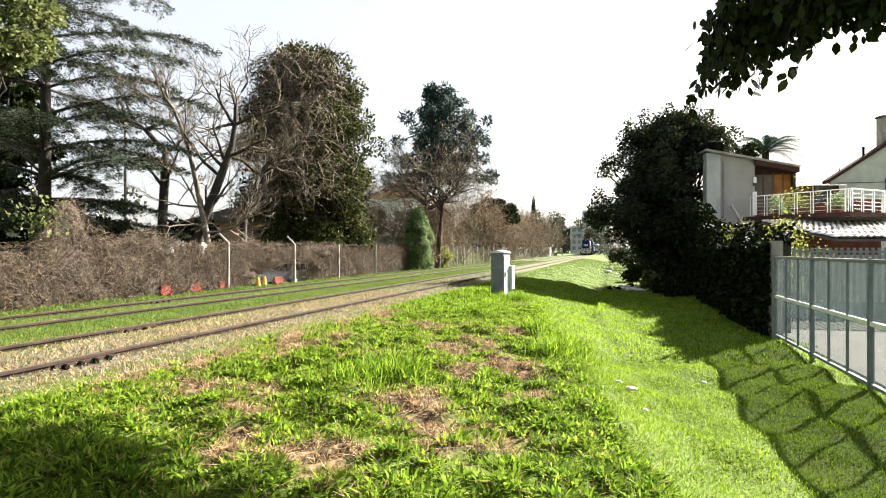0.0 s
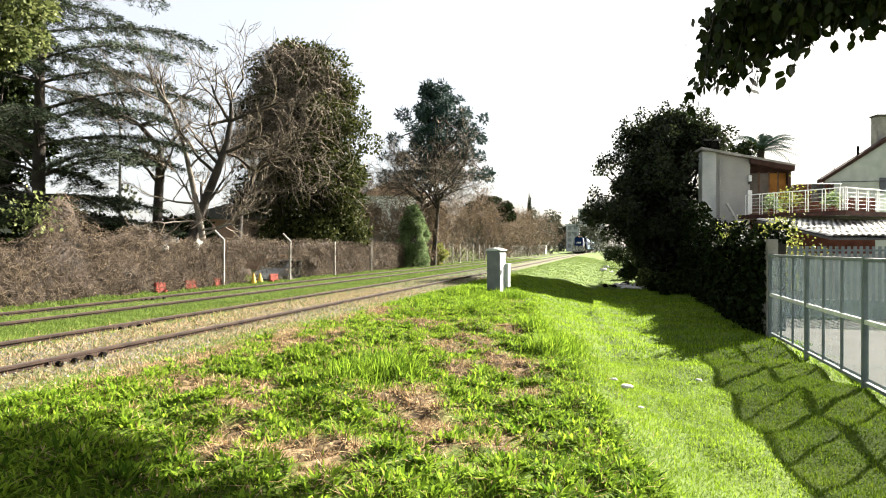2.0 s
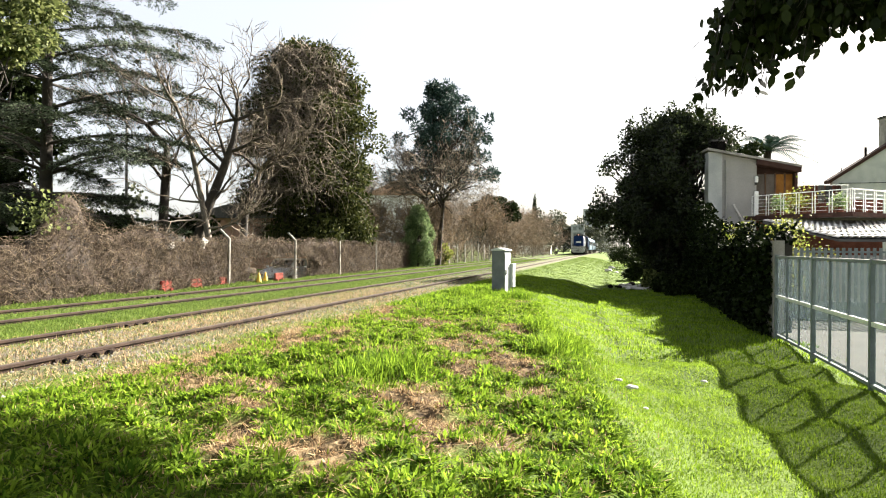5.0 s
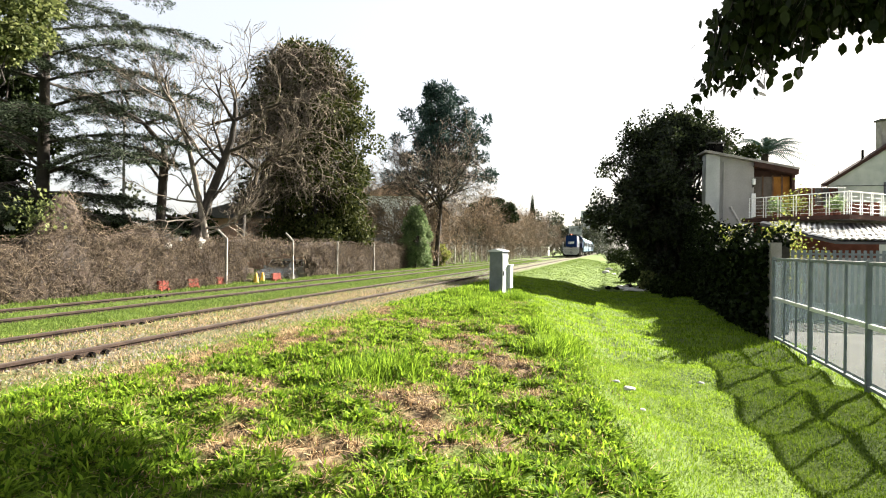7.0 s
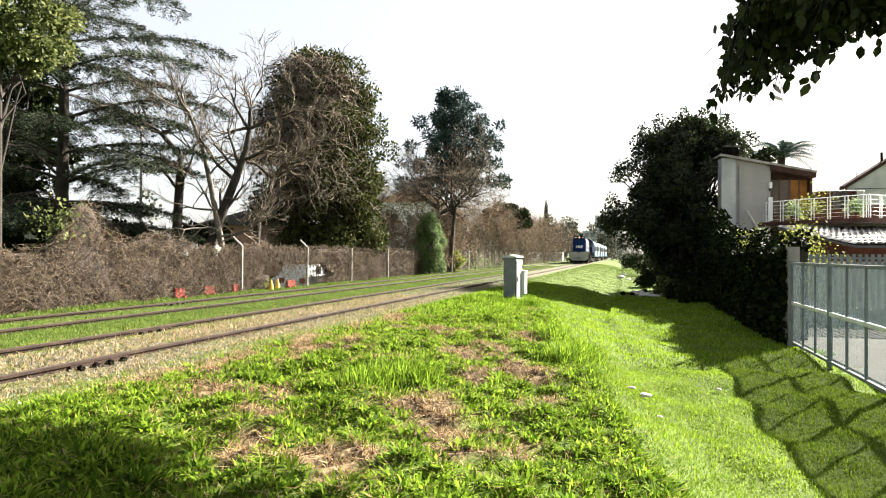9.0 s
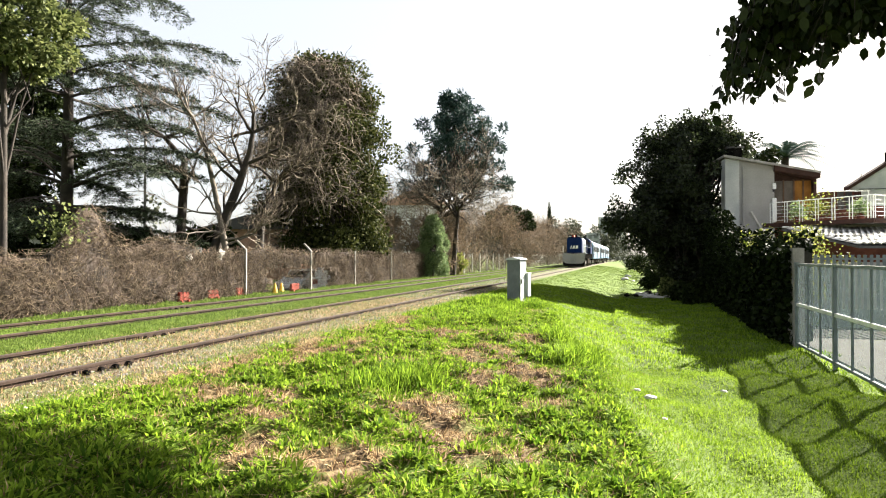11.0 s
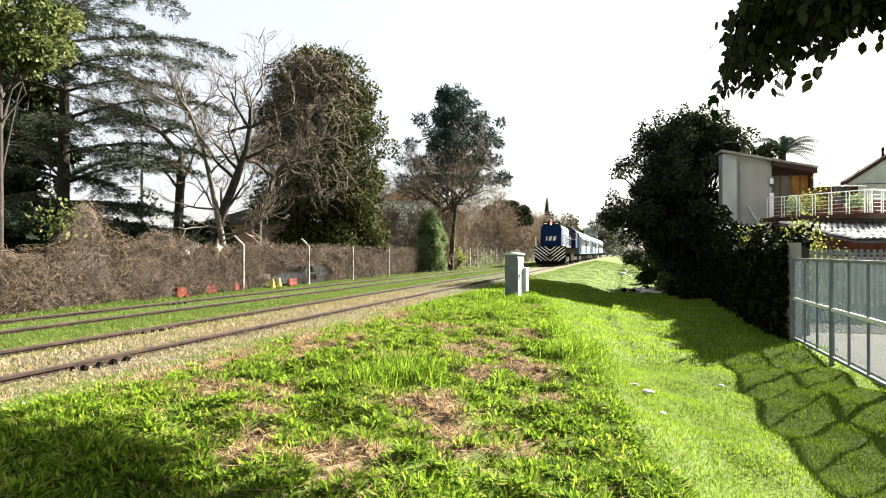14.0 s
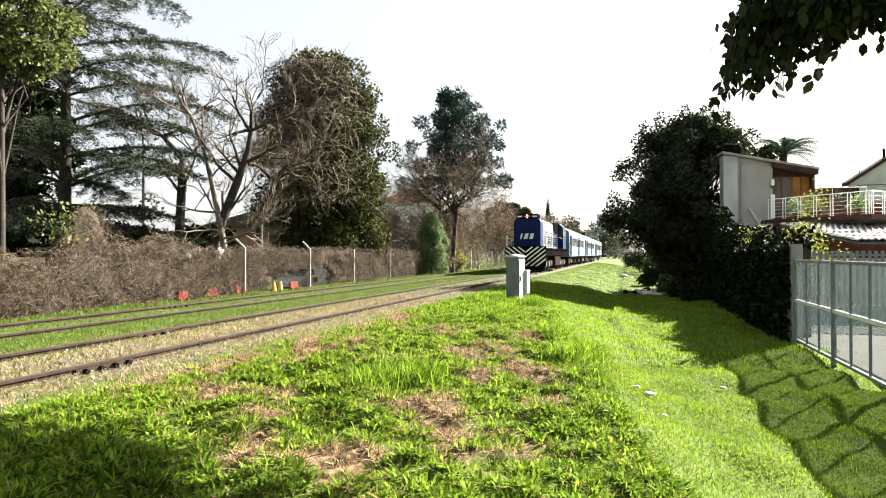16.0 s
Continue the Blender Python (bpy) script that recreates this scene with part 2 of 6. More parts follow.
def ground_material():
    m = bpy.data.materials.new("grass_and_earth")
    m.use_nodes = True
    n, l = m.node_tree.nodes, m.node_tree.links
    b = n["Principled BSDF"]
    b.inputs["Roughness"].default_value = 0.95
    b.inputs["Specular IOR Level"].default_value = 0.15
    tc = n.new("ShaderNodeTexCoord")

    def noise_tex(scale, detail=6):
        t = n.new("ShaderNodeTexNoise")
        t.inputs["Scale"].default_value, t.inputs["Detail"].default_value = scale, detail
        l.new(tc.outputs["Object"], t.inputs["Vector"])
        return t

    def ramp(src, stops):
        r = n.new("ShaderNodeValToRGB")
        e = r.color_ramp.elements
        e[0].position, e[0].color = stops[0][0], (*stops[0][1], 1)
        e[1].position, e[1].color = stops[-1][0], (*stops[-1][1], 1)
        for p, c in stops[1:-1]:
            x = e.new(p)
            x.color = (*c, 1)
        l.new(src, r.inputs[0])
        return r

    def mix(fac, a, c):
        x = n.new("ShaderNodeMix")
        x.data_type = "RGBA"
        l.new(fac, x.inputs[0])
        l.new(a, x.inputs[6])
        l.new(c, x.inputs[7])
        return x.outputs[2]

    grass = ramp(noise_tex(1.3).outputs["Fac"], [(0.3, (0.022, 0.042, 0.003)), (0.5, (0.055, 0.095, 0.006)), (0.7, (0.095, 0.14, 0.01))])
    fine = ramp(noise_tex(40, 3).outputs["Fac"], [(0.3, (0.02, 0.034, 0.004)), (0.7, (0.10, 0.14, 0.012))])
    half = n.new("ShaderNodeValue")
    half.outputs[0].default_value = 0.45
    g = mix(half.outputs[0], grass.outputs[0], fine.outputs[0])
    straw = ramp(noise_tex(9, 9).outputs["Fac"], [(0.32, (0.012, 0.008, 0.005)), (0.5, (0.09, 0.06, 0.032)), (0.68, (0.22, 0.155, 0.085))])
    bed = ramp(noise_tex(18, 6).outputs["Fac"], [(0.25, (0.03, 0.025, 0.017)), (0.5, (0.085, 0.072, 0.049)), (0.75, (0.17, 0.148, 0.108))])
    for name, col, scale in (("dry", straw, 2.2), ("bed", bed, 1.1)):
        at = n.new("ShaderNodeAttribute")
        at.attribute_name = name
        nz = noise_tex(scale, 8)
        s = n.new("ShaderNodeMath")
        s.operation = "MULTIPLY_ADD"
        s.inputs[1].default_value = 1.6
        l.new(at.outputs["Fac"], s.inputs[0])
        sub = n.new("ShaderNodeMath")
        sub.operation = "MULTIPLY_ADD"
        sub.inputs[1].default_value, sub.inputs[2].default_value = 1.8, -1.35
        l.new(nz.outputs["Fac"], sub.inputs[0])
        l.new(sub.outputs[0], s.inputs[2])
        s.use_clamp = True
        g = mix(s.outputs[0], g, col.outputs[0])
    l.new(g, b.inputs["Base Color"])
    bn = n.new("ShaderNodeBump")
    bn.inputs["Strength"].default_value, bn.inputs["Distance"].default_value = 0.6, 0.05
    l.new(noise_tex(22, 8).outputs["Fac"], bn.inputs["Height"])
    l.new(bn.outputs[0], b.inputs["Normal"])
    return m


M_GROUND = ground_material()


# ---- geometry helpers ----
def fast_mesh(name, verts, faces, mats, smooth=False):
    """A mesh from arrays: verts (n, 3) and faces (m, k), all faces with k corners."""
    verts, faces = np.asarray(verts, np.float32), np.asarray(faces, np.int32)
    me = bpy.data.meshes.new(name)
    k = faces.shape[1]
    me.vertices.add(len(verts))
    me.vertices.foreach_set("co", verts.ravel())
    me.loops.add(faces.size)
    me.loops.foreach_set("vertex_index", faces.ravel())
    me.polygons.add(len(faces))
    me.polygons.foreach_set("loop_start", np.arange(0, faces.size, k, dtype=np.int32))
    me.update(calc_edges=True)
    if smooth:
        me.polygons.foreach_set("use_smooth", np.ones(len(faces), bool))
    for x in mats:
        me.materials.append(x)
    return me


def attach(name, me, parent=None, label=""):
    ob = new(name, me)
    if parent is not None:
        ob.parent = parent
    if label:
        ob["label"] = label
    return ob


def part(name, bm, mat, parent, label="", bevel=0.0, smooth=False):
    if bevel:
        bmesh.ops.bevel(bm, geom=[e for e in bm.edges if e.calc_face_angle(0) > 0.5], offset=bevel, segments=2, affect="EDGES", clamp_overlap=True)
    me = bpy.data.meshes.new(name)
    bm.to_mesh(me)
    bm.free()
    for x in (mat if isinstance(mat, (list, tuple)) else [mat]):
        me.materials.append(x)
    if smooth:
        for p in me.polygons:
            p.use_smooth = True
    return attach(name, me, parent, label)


def box(*spans, bm=None):
    """Boxes given as (x0, x1, y0, y1, z0, z1), in one bmesh."""
    bm = bm or bmesh.new()
    for x0, x1, y0, y1, z0, z1 in spans:
        m = Matrix.LocRotScale(((x0 + x1) / 2, (y0 + y1) / 2, (z0 + z1) / 2), None, (x1 - x0, y1 - y0, z1 - z0))
        bmesh.ops.create_cube(bm, size=1, matrix=m)
    return bm


def prism(profile, axis, a, b, bm=None):
    """A profile of 2D points swept along an axis (x, y or z) from a to b."""
    bm = bm or bmesh.new()
    put = {"x": lambda p, s: (s, p[0], p[1]), "y": lambda p, s: (p[0], s, p[1]), "z": lambda p, s: (p[0], p[1], s)}[axis]
    v0 = [bm.verts.new(put(p, a)) for p in profile]
    v1 = [bm.verts.new(put(p, b)) for p in profile]
    k = len(profile)
    for i in range(k):
        bm.faces.new((v0[i], v0[(i + 1) % k], v1[(i + 1) % k], v1[i]))
    bm.faces.new(v0[::-1])
    bm.faces.new(v1)
    bmesh.ops.recalc_face_normals(bm, faces=bm.faces)
    return bm


def rod(p, q, r, sides=8, bm=None):
    bm = bm or bmesh.new()
    p, q = Vector(p), Vector(q)
    m = Matrix.Translation((p + q) / 2) @ (q - p).to_track_quat("Z", "Y").to_matrix().to_4x4()
    bmesh.ops.create_cone(bm, segments=sides, radius1=r, radius2=r, depth=(q - p).length, cap_ends=True, matrix=m)
    return bm


def thing(name, label, category, group="", kind="", at=(0, 0, 0), rz=0):
    e = new(name)
    e.matrix_world = pose(*at, 0, 0, rz)
    return tagged(e, label, category, group, kind)


def tubes(name, lines, mat, sides=5):
    """Tapered tubes: lines are (points (n, 3), radii (n)); one mesh of quads."""
    V, Q, base = [], [], 0
    ang = np.linspace(0, 2 * np.pi, sides, endpoint=False)
    ca, sa = np.cos(ang), np.sin(ang)
    for pts, rad in lines:
        pts = np.asarray(pts, float)
        n = len(pts)
        tan = np.gradient(pts, axis=0)
        tan /= np.linalg.norm(tan, axis=1)[:, None] + 1e-9
        ref = np.where(np.abs(tan[:, 2:3]) > 0.9, np.array([[1.0, 0, 0]]), np.array([[0, 0, 1.0]]))
        u = np.cross(tan, ref)
        u /= np.linalg.norm(u, axis=1)[:, None] + 1e-9
        w = np.cross(tan, u)
        ring = pts[:, None] + np.asarray(rad)[:, None, None] * (u[:, None] * ca[None, :, None] + w[:, None] * sa[None, :, None])
        V.append(ring.reshape(-1, 3))
        i = np.arange(n - 1)[:, None] * sides + np.arange(sides)[None]
        j = np.arange(n - 1)[:, None] * sides + (np.arange(sides)[None] + 1) % sides
        Q.append(np.stack([i, j, j + sides, i + sides], -1).reshape(-1, 4) + base)
        base += n * sides
    return fast_mesh(name, np.concatenate(V), np.concatenate(Q), [mat], smooth=True)


def unit(v):
    return v / (np.linalg.norm(v, axis=-1, keepdims=True) + 1e-9)


def leaves(name, pos, mat, rng, length=0.1, width=0.05, along=None, spread=1.0, droop=0.0):
    """Leaf blades (folded diamonds) at pos; along: the way that each one points."""
    n = len(pos)
    d = rng.normal(size=(n, 3)) * spread
    if along is not None:
        d = d * 0.6 + along
    d[:, 2] -= droop
    d = unit(d)
    side = unit(np.cross(d, rng.normal(size=(n, 3))))
    nrm = np.cross(d, side)
    s = rng.uniform(0.65, 1.3, (n, 1))
    L, W = length * s, width * s
    mid = pos + d * L * 0.45 + nrm * W * 0.3
    V = np.stack([pos, mid + side * W, pos + d * L, mid - side * W], 1).reshape(-1, 3)
    F = np.arange(4 * n).reshape(n, 4)
    return fast_mesh(name, V, F, [mat])


def round_leaves(name, pos, mat, rng, length, width, droop=1.0):
    """Broad pointed leaves of six corners, hanging down."""
    n = len(pos)
    d = rng.normal(size=(n, 3)) * 0.55
    d[:, 2] -= droop
    d = unit(d)
    side = unit(np.cross(d, rng.normal(size=(n, 3))))
    s = rng.uniform(0.6, 1.3, (n, 1))
    L, W = length * s, width * s
    V = np.stack([pos, pos + d * L * 0.25 + side * W * 0.85, pos + d * L * 0.6 + side * W, pos + d * L, pos + d * L * 0.6 - side * W, pos + d * L * 0.25 - side * W * 0.85], 1)
    return fast_mesh(name, V.reshape(-1, 3), np.arange(6 * n).reshape(n, 6), [mat])


def grow(rng, start, way, length, radius, levels, out, kids=(3, 5), bend=0.25, lift=0.1, shrink=0.62, tip=0.25, steps=5, angle=0.8, first=0.3, rmin=0.006):
    """Limbs that fork; out collects (points, radii, level)."""
    p, d = np.array(start, float), unit(np.array(way, float))
    pts = [p.copy()]
    for _ in range(steps):
        d = unit(d + rng.normal(size=3) * bend / steps ** 0.5 + np.array([0, 0, lift / steps]))
        p = p + d * length / steps
        pts.append(p.copy())
    pts = np.array(pts)
    out.append((pts, np.linspace(radius, radius * tip, steps + 1), levels))
    if levels > 0:
        for k in range(rng.integers(kids[0], kids[1] + 1)):
            f = rng.uniform(first, 1.0) if k else 1.0
            x = f * steps
            i = min(int(x), steps - 1)
            q = pts[i] + (pts[i + 1] - pts[i]) * (x - i)
            t = unit(pts[i + 1] - pts[i])
            a = unit(np.cross(t, rng.normal(size=3)))
            w = unit(t * math.cos(angle) + a * math.sin(angle) * rng.uniform(0.6, 1.2))
            r = radius * (1 - (1 - tip) * f)
            grow(rng, q, w, length * shrink * rng.uniform(0.75, 1.2), max(r * 0.75, rmin), levels - 1, out, kids, bend, lift, shrink, tip, steps, angle, first, rmin)


# ---- the ground: embankment with two tracks, ditch, yard ----
RAILS = (-11.72, -10.20, -8.05, -6.37)
PROFILE = ((-400, -0.4), (-60, -0.4), (-16, -0.25), (-13.5, -0.22), (-12.3, -0.1), (-6.30, -0.085), (-6.22, -0.135), (-5.4, -0.14), (-4.6, -0.17), (0.3, -0.88), (1.2, -0.88), (3.6, -0.82), (8, -0.8), (400, -0.6))
# bare dry patches on the bank: x, y, half length, half width
PATCHES = ((-4.35, 6.0, 0.75, 0.4), (-3.8, 6.2, 0.4, 0.3), (-3.35, 8.4, 0.4, 0.3), (-1.65, 9.0, 0.4, 0.75), (-1.25, 8.7, 0.35, 0.5), (-1.95, 8.2, 0.3, 0.5), (-1.85, 6.0, 0.4, 0.65), (-1.45, 5.5, 0.35, 0.5),
           (-2.3, 6.1, 0.3, 0.4), (-2.3, 4.3, 0.5, 0.35), (-2.9, 4.5, 0.4, 0.3), (-4.6, 8.9, 0.4, 1.0), (-2.35, 10.4, 0.35, 0.8), (-2.8, 9.7, 0.3, 0.5), (-3.6, 12.2, 0.7, 0.5), (-5.1, 13.5, 0.4, 2.0),
           (-5.2, 9.5, 0.3, 1.8), (-5.3, 6.8, 0.3, 1.2), (-3.4, 5.3, 0.3, 0.25), (-1.0, 7.2, 0.2, 0.4), (-1.9, 12.5, 0.3, 0.7), (-0.9, 5.2, 0.25, 0.3))


def crest(y):
    """Where the shoulder of the bank breaks down to the ditch: it draws nearer to the track farther on."""
    return np.clip(0.0 - 0.185 * (np.asarray(y, float) - 5), -3.0, 0.25)


def bumps(x, y):
    """Uneven hummocks on the near bank."""
    on = np.clip((x + 5.0) / 0.6, 0, 1) * np.clip((crest(y) + 0.5 - x) / 0.5, 0, 1) * np.clip((22 - y) / 6, 0, 1)
    return on * 0.045 * (np.sin(9.1 * x + 2.0 * np.sin(4.3 * y)) * np.sin(8.3 * y + 1.7 * np.sin(5.9 * x)) + 0.8 * np.sin(4.7 * x + 3.3 * y) * np.sin(5.3 * y - 2.1 * x))


def ground_z(x, y):
    x, y = np.asarray(x, float), np.asarray(y, float)
    z = np.interp(x, [p[0] for p in PROFILE], [p[1] for p in PROFILE])
    xc = crest(y)
    foot = xc + 1.15 + 0.4 * (0.25 - xc)
    up = -0.17 - 0.23 * np.clip((x + 4.6) / (xc + 4.6), 0, 1) ** 1.3
    s = np.clip((x - xc) / (foot - xc), 0, 1)
    bank = np.where(x < xc, up, -0.4 - 0.48 * (s * s * (3 - 2 * s)))
    z = np.where((x > -4.6) & (x < foot), bank, z)
    # sunken road behind the vine fence
    z = z - 0.72 * np.clip((-15.25 - x) / 0.5, 0, 1) * np.clip((x + 22) / 1.5, 0, 1) * np.clip((50 - y) / 5, 0, 1)
    near = np.exp(-np.maximum(0, y - 40) / 30)
    off = np.clip((np.abs(x + 8.9) - 3.4) / 1.5, 0, 1)
    z = z + off * near * (0.03 * np.sin(1.7 * x + 0.9 * y) + 0.03 * np.sin(2.9 * y - 1.1 * x) + 0.02 * np.sin(5.1 * x + 3.7 * y)) + bumps(x, y)
    # the ground rises behind the camera
    return z + 0.5 * np.clip((2.2 - y) / 3, 0, 1) * np.clip((x + 3) / 2, 0, 1)


def dryness(x, y):
    x, y = np.asarray(x, float), np.asarray(y, float)
    v = 0.22 * (x < -8.2) + 0.27 * ((x > -5.2) & (x < crest(y) + 0.2) & (y < 20))
    for px, py, a, b in PATCHES:
        wob = 0.38 * np.sin(6 * x + 3 * y + px) + 0.34 * np.sin(9 * y - 4 * x) + 0.45 * np.sin(17 * x + 5 * np.sin(4 * y)) * np.sin(13 * y + px)
        r = np.sqrt(((x - px) / a) ** 2 + ((y - py) / b) ** 2) + wob
        v = np.maximum(v, np.clip(1.62 - r, 0, 1))
    return v


def bedness(x, y):
    """How bare the ballast is: full along the used track, thin on the overgrown one."""
    x = np.asarray(x, float)
    used = 0.8 * np.clip((1.3 - np.abs(x + 6.85)) / 0.5, 0, 1)
    old = 0.4 * np.clip((1.0 - np.abs(x + 10.9)) / 0.4, 0, 1)
    return np.maximum(used, old)


def build_ground():
    xs = np.concatenate([np.linspace(-400, -40, 12), np.linspace(-36, -23, 7), np.arange(-22, -15, 0.5), np.arange(-15, 6, 0.16), np.linspace(6.5, 30, 14), np.linspace(40, 400, 12)])
    ys = np.concatenate([np.linspace(-80, -4, 12), np.arange(-3, 24, 0.18), np.arange(24, 60, 0.8), np.linspace(62, 160, 30), np.linspace(180, 1800, 20)])
    X, Y = np.meshgrid(xs, ys)
    V = np.stack([X.ravel(), Y.ravel(), ground_z(X, Y).ravel()], 1)
    w = len(xs)
    i = (np.arange(len(ys) - 1)[:, None] * w + np.arange(w - 1)[None]).ravel()
    me = fast_mesh("ground", V, np.stack([i, i + 1, i + w + 1, i + w], 1), [M_GROUND], smooth=True)
    for name, f in (("dry", dryness), ("bed", bedness)):
        at = me.attributes.new(name, "FLOAT", "POINT")
        at.data.foreach_set("value", f(V[:, 0], V[:, 1]).astype(np.float32))
    tagged(new("ground", me), "grassy railway bank with dry patches and a shallow ditch", "ground", kind="structure")


build_ground()


def build_rails():
    head = [(-0.07, -0.14), (0.07, -0.14), (0.07, -0.125), (0.012, -0.10), (0.012, -0.045), (0.036, -0.035), (0.036, -0.006), (0.026, 0.0), (-0.026, 0.0), (-0.036, -0.006), (-0.036, -0.035), (-0.012, -0.045), (-0.012, -0.10), (-0.07, -0.125)]
    for name, pair in (("overgrown", RAILS[:2]), ("used", RAILS[2:])):
        t = thing("railway_track", "%s broad-gauge track of brown rails set in grass" % ("half-buried" if name == "overgrown" else "rusty"), "railway track", "tracks on the bank")
        for x in pair:
            z = -0.01 if name == "overgrown" else 0
            part("rail", prism([(x + p, q + z) for p, q in head], "y", -40, 700), M_RAIL, t, "rusty steel rail")
            part("rail_head", box((x - 0.024, x + 0.024, -40, 700, z + 0.0, z + 0.003)), M_RAILTOP, t, "worn rail top")
        # bolted joint in the used rail
        for x, y0 in ((pair[1], 6.3), (pair[0], 9.1)) if name == "used" else ((pair[0], 14.0),):
            plate = part("fishplate", prism([(x + 0.018, -0.115), (x + 0.04, -0.11), (x + 0.04, -0.045), (x + 0.018, -0.04)], "y", y0 - 0.45, y0 + 0.45), M_RAIL, t, "bolted steel joint plate")
            for k in range(4):
                part("bolt", rod((x + 0.035, y0 - 0.33 + k * 0.22, -0.08), (x + 0.1, y0 - 0.33 + k * 0.22, -0.08), 0.036, 6), M_UNDER, plate)


build_rails()


def build_cabinet():
    t = thing("signal_cabinet", "grey steel trackside signal cabinet on the grass", "cabinet", at=(-3.7, 20.9, -0.33), rz=-10)
    part("body", box((-0.22, 0.22, -0.32, 0.32, 0.0, 1.55)), M_CAB, t, bevel=0.012)
    part("roof", prism([(-0.26, 1.55), (0.26, 1.55), (0.26, 1.59), (0.0, 1.65), (-0.26, 1.59)], "y", -0.36, 0.36), M_CABW, t, "pale sloping lid", bevel=0.01)
    d = part("door", box((0.223, 0.242, -0.28, 0.28, 0.12, 1.46)), M_CABW, t, "door coloured light as the sunlit side", bevel=0.005)
    part("handle", box((0.244, 0.265, -0.22, -0.19, 0.75, 0.92)), M_UNDER, d)
    part("hinge", box((0.238, 0.255, 0.25, 0.28, 1.2, 1.3)), M_UNDER, d)
    part("plinth", box((-0.2, 0.2, -0.3, 0.3, -0.25, 0.03)), M_CONC, t)
    s = thing("junction_box", "small pale junction box on legs beside the cabinet", "junction box", at=(-3.38, 21.2, -0.37), rz=-10)
    part("body", box((-0.08, 0.08, -0.14, 0.14, 0.35, 1.12)), M_CABW, s, bevel=0.012)
    part("lid", box((-0.1, 0.1, -0.16, 0.16, 1.12, 1.16)), M_CABW, s, bevel=0.008)
    for x in (-0.05, 0.05):
        part("leg", rod((x, -0.05, -0.2), (x, -0.05, 0.36), 0.02), M_STEEL, s)


build_cabinet()


# ---- steel mesh fence along the yard ----
def build_fence():
    X, top, mid, low = 3.75, 1.16, 0.22, -0.70
    ys = [16.45 - 2.86 * k for k in range(6)]
    t = thing("mesh_fence", "grey steel fence of framed perforated sheets beside the ditch", "fence")
    for y in ys:
        part("post", box((X - 0.04, X + 0.04, y - 0.04, y + 0.04, -1.1, top + 0.05)), M_STEEL, t, bevel=0.006)
    for k in range(5):
        y1, y0 = ys[k] - 0.04, ys[k + 1] + 0.04
        for z, r, m in ((top, 0.025, M_STEEL), (mid, 0.035, M_STEELGLINT), (low, 0.025, M_STEEL)):
            part("rail", box((X - 0.03, X + 0.03, y0, y1, z - r, z + r)), m, t, "steel rail coloured bright as a highlight" if m is M_STEELGLINT else "")
        for j in range(1, 3):
            y = y1 + (y0 - y1) * j / 3
            part("upright", box((X - 0.02, X + 0.02, y - 0.018, y + 0.018, low, top)), M_STEEL, t)
        for j in range(3):
            a, b = y1 + (y0 - y1) * j / 3, y1 + (y0 - y1) * (j + 1) / 3
            for z0, z1 in ((low + 0.025, mid - 0.035), (mid + 0.035, top - 0.025)):
                n = 12
                bm = bmesh.new()
                vs = [[bm.verts.new((X + 0.012 + 0.006 * math.sin(i * 2.1), b + (a - b) * i / n, z)) for z in (z0, z1)] for i in range(n + 1)]
                for i in range(n):
                    bm.faces.new((vs[i][0], vs[i + 1][0], vs[i + 1][1], vs[i][1]))
                bmesh.ops.solidify(bm, geom=bm.faces[:], thickness=0.003)
                part("sheet", bm, M_MESHDENSE if k == 0 else M_MESH, t)
    g = thing("slatted_gate", "grey steel slatted screen standing behind the fence", "gate")
    y = 21.0
    part("rail", box((4.4, 11.5, y - 0.02, y + 0.02, 1.25, 1.31)), M_STEEL, g)
    part("rail", box((4.4, 11.5, y - 0.02, y + 0.02, -0.55, -0.49)), M_STEEL, g)
    # Filler sheet added to hide bright sunlit gaps low between the slats.
    part("gap_filler", box((4.4, 11.5, y - 0.018, y + 0.018, -0.74, -0.2)), M_STEEL, g)
    for x in np.arange(4.45, 11.45, 0.16):
        part("slat", box((x, x + 0.085, y - 0.035, y - 0.022, -0.75, 1.40)), M_STEEL, g)


build_fence()
tagged(part("yard_pavement", box((4.0, 30, -10, 33.0, -1.0, -0.74)), M_YARD, None), "pale concrete yard behind the fence", "pavement", kind="structure")


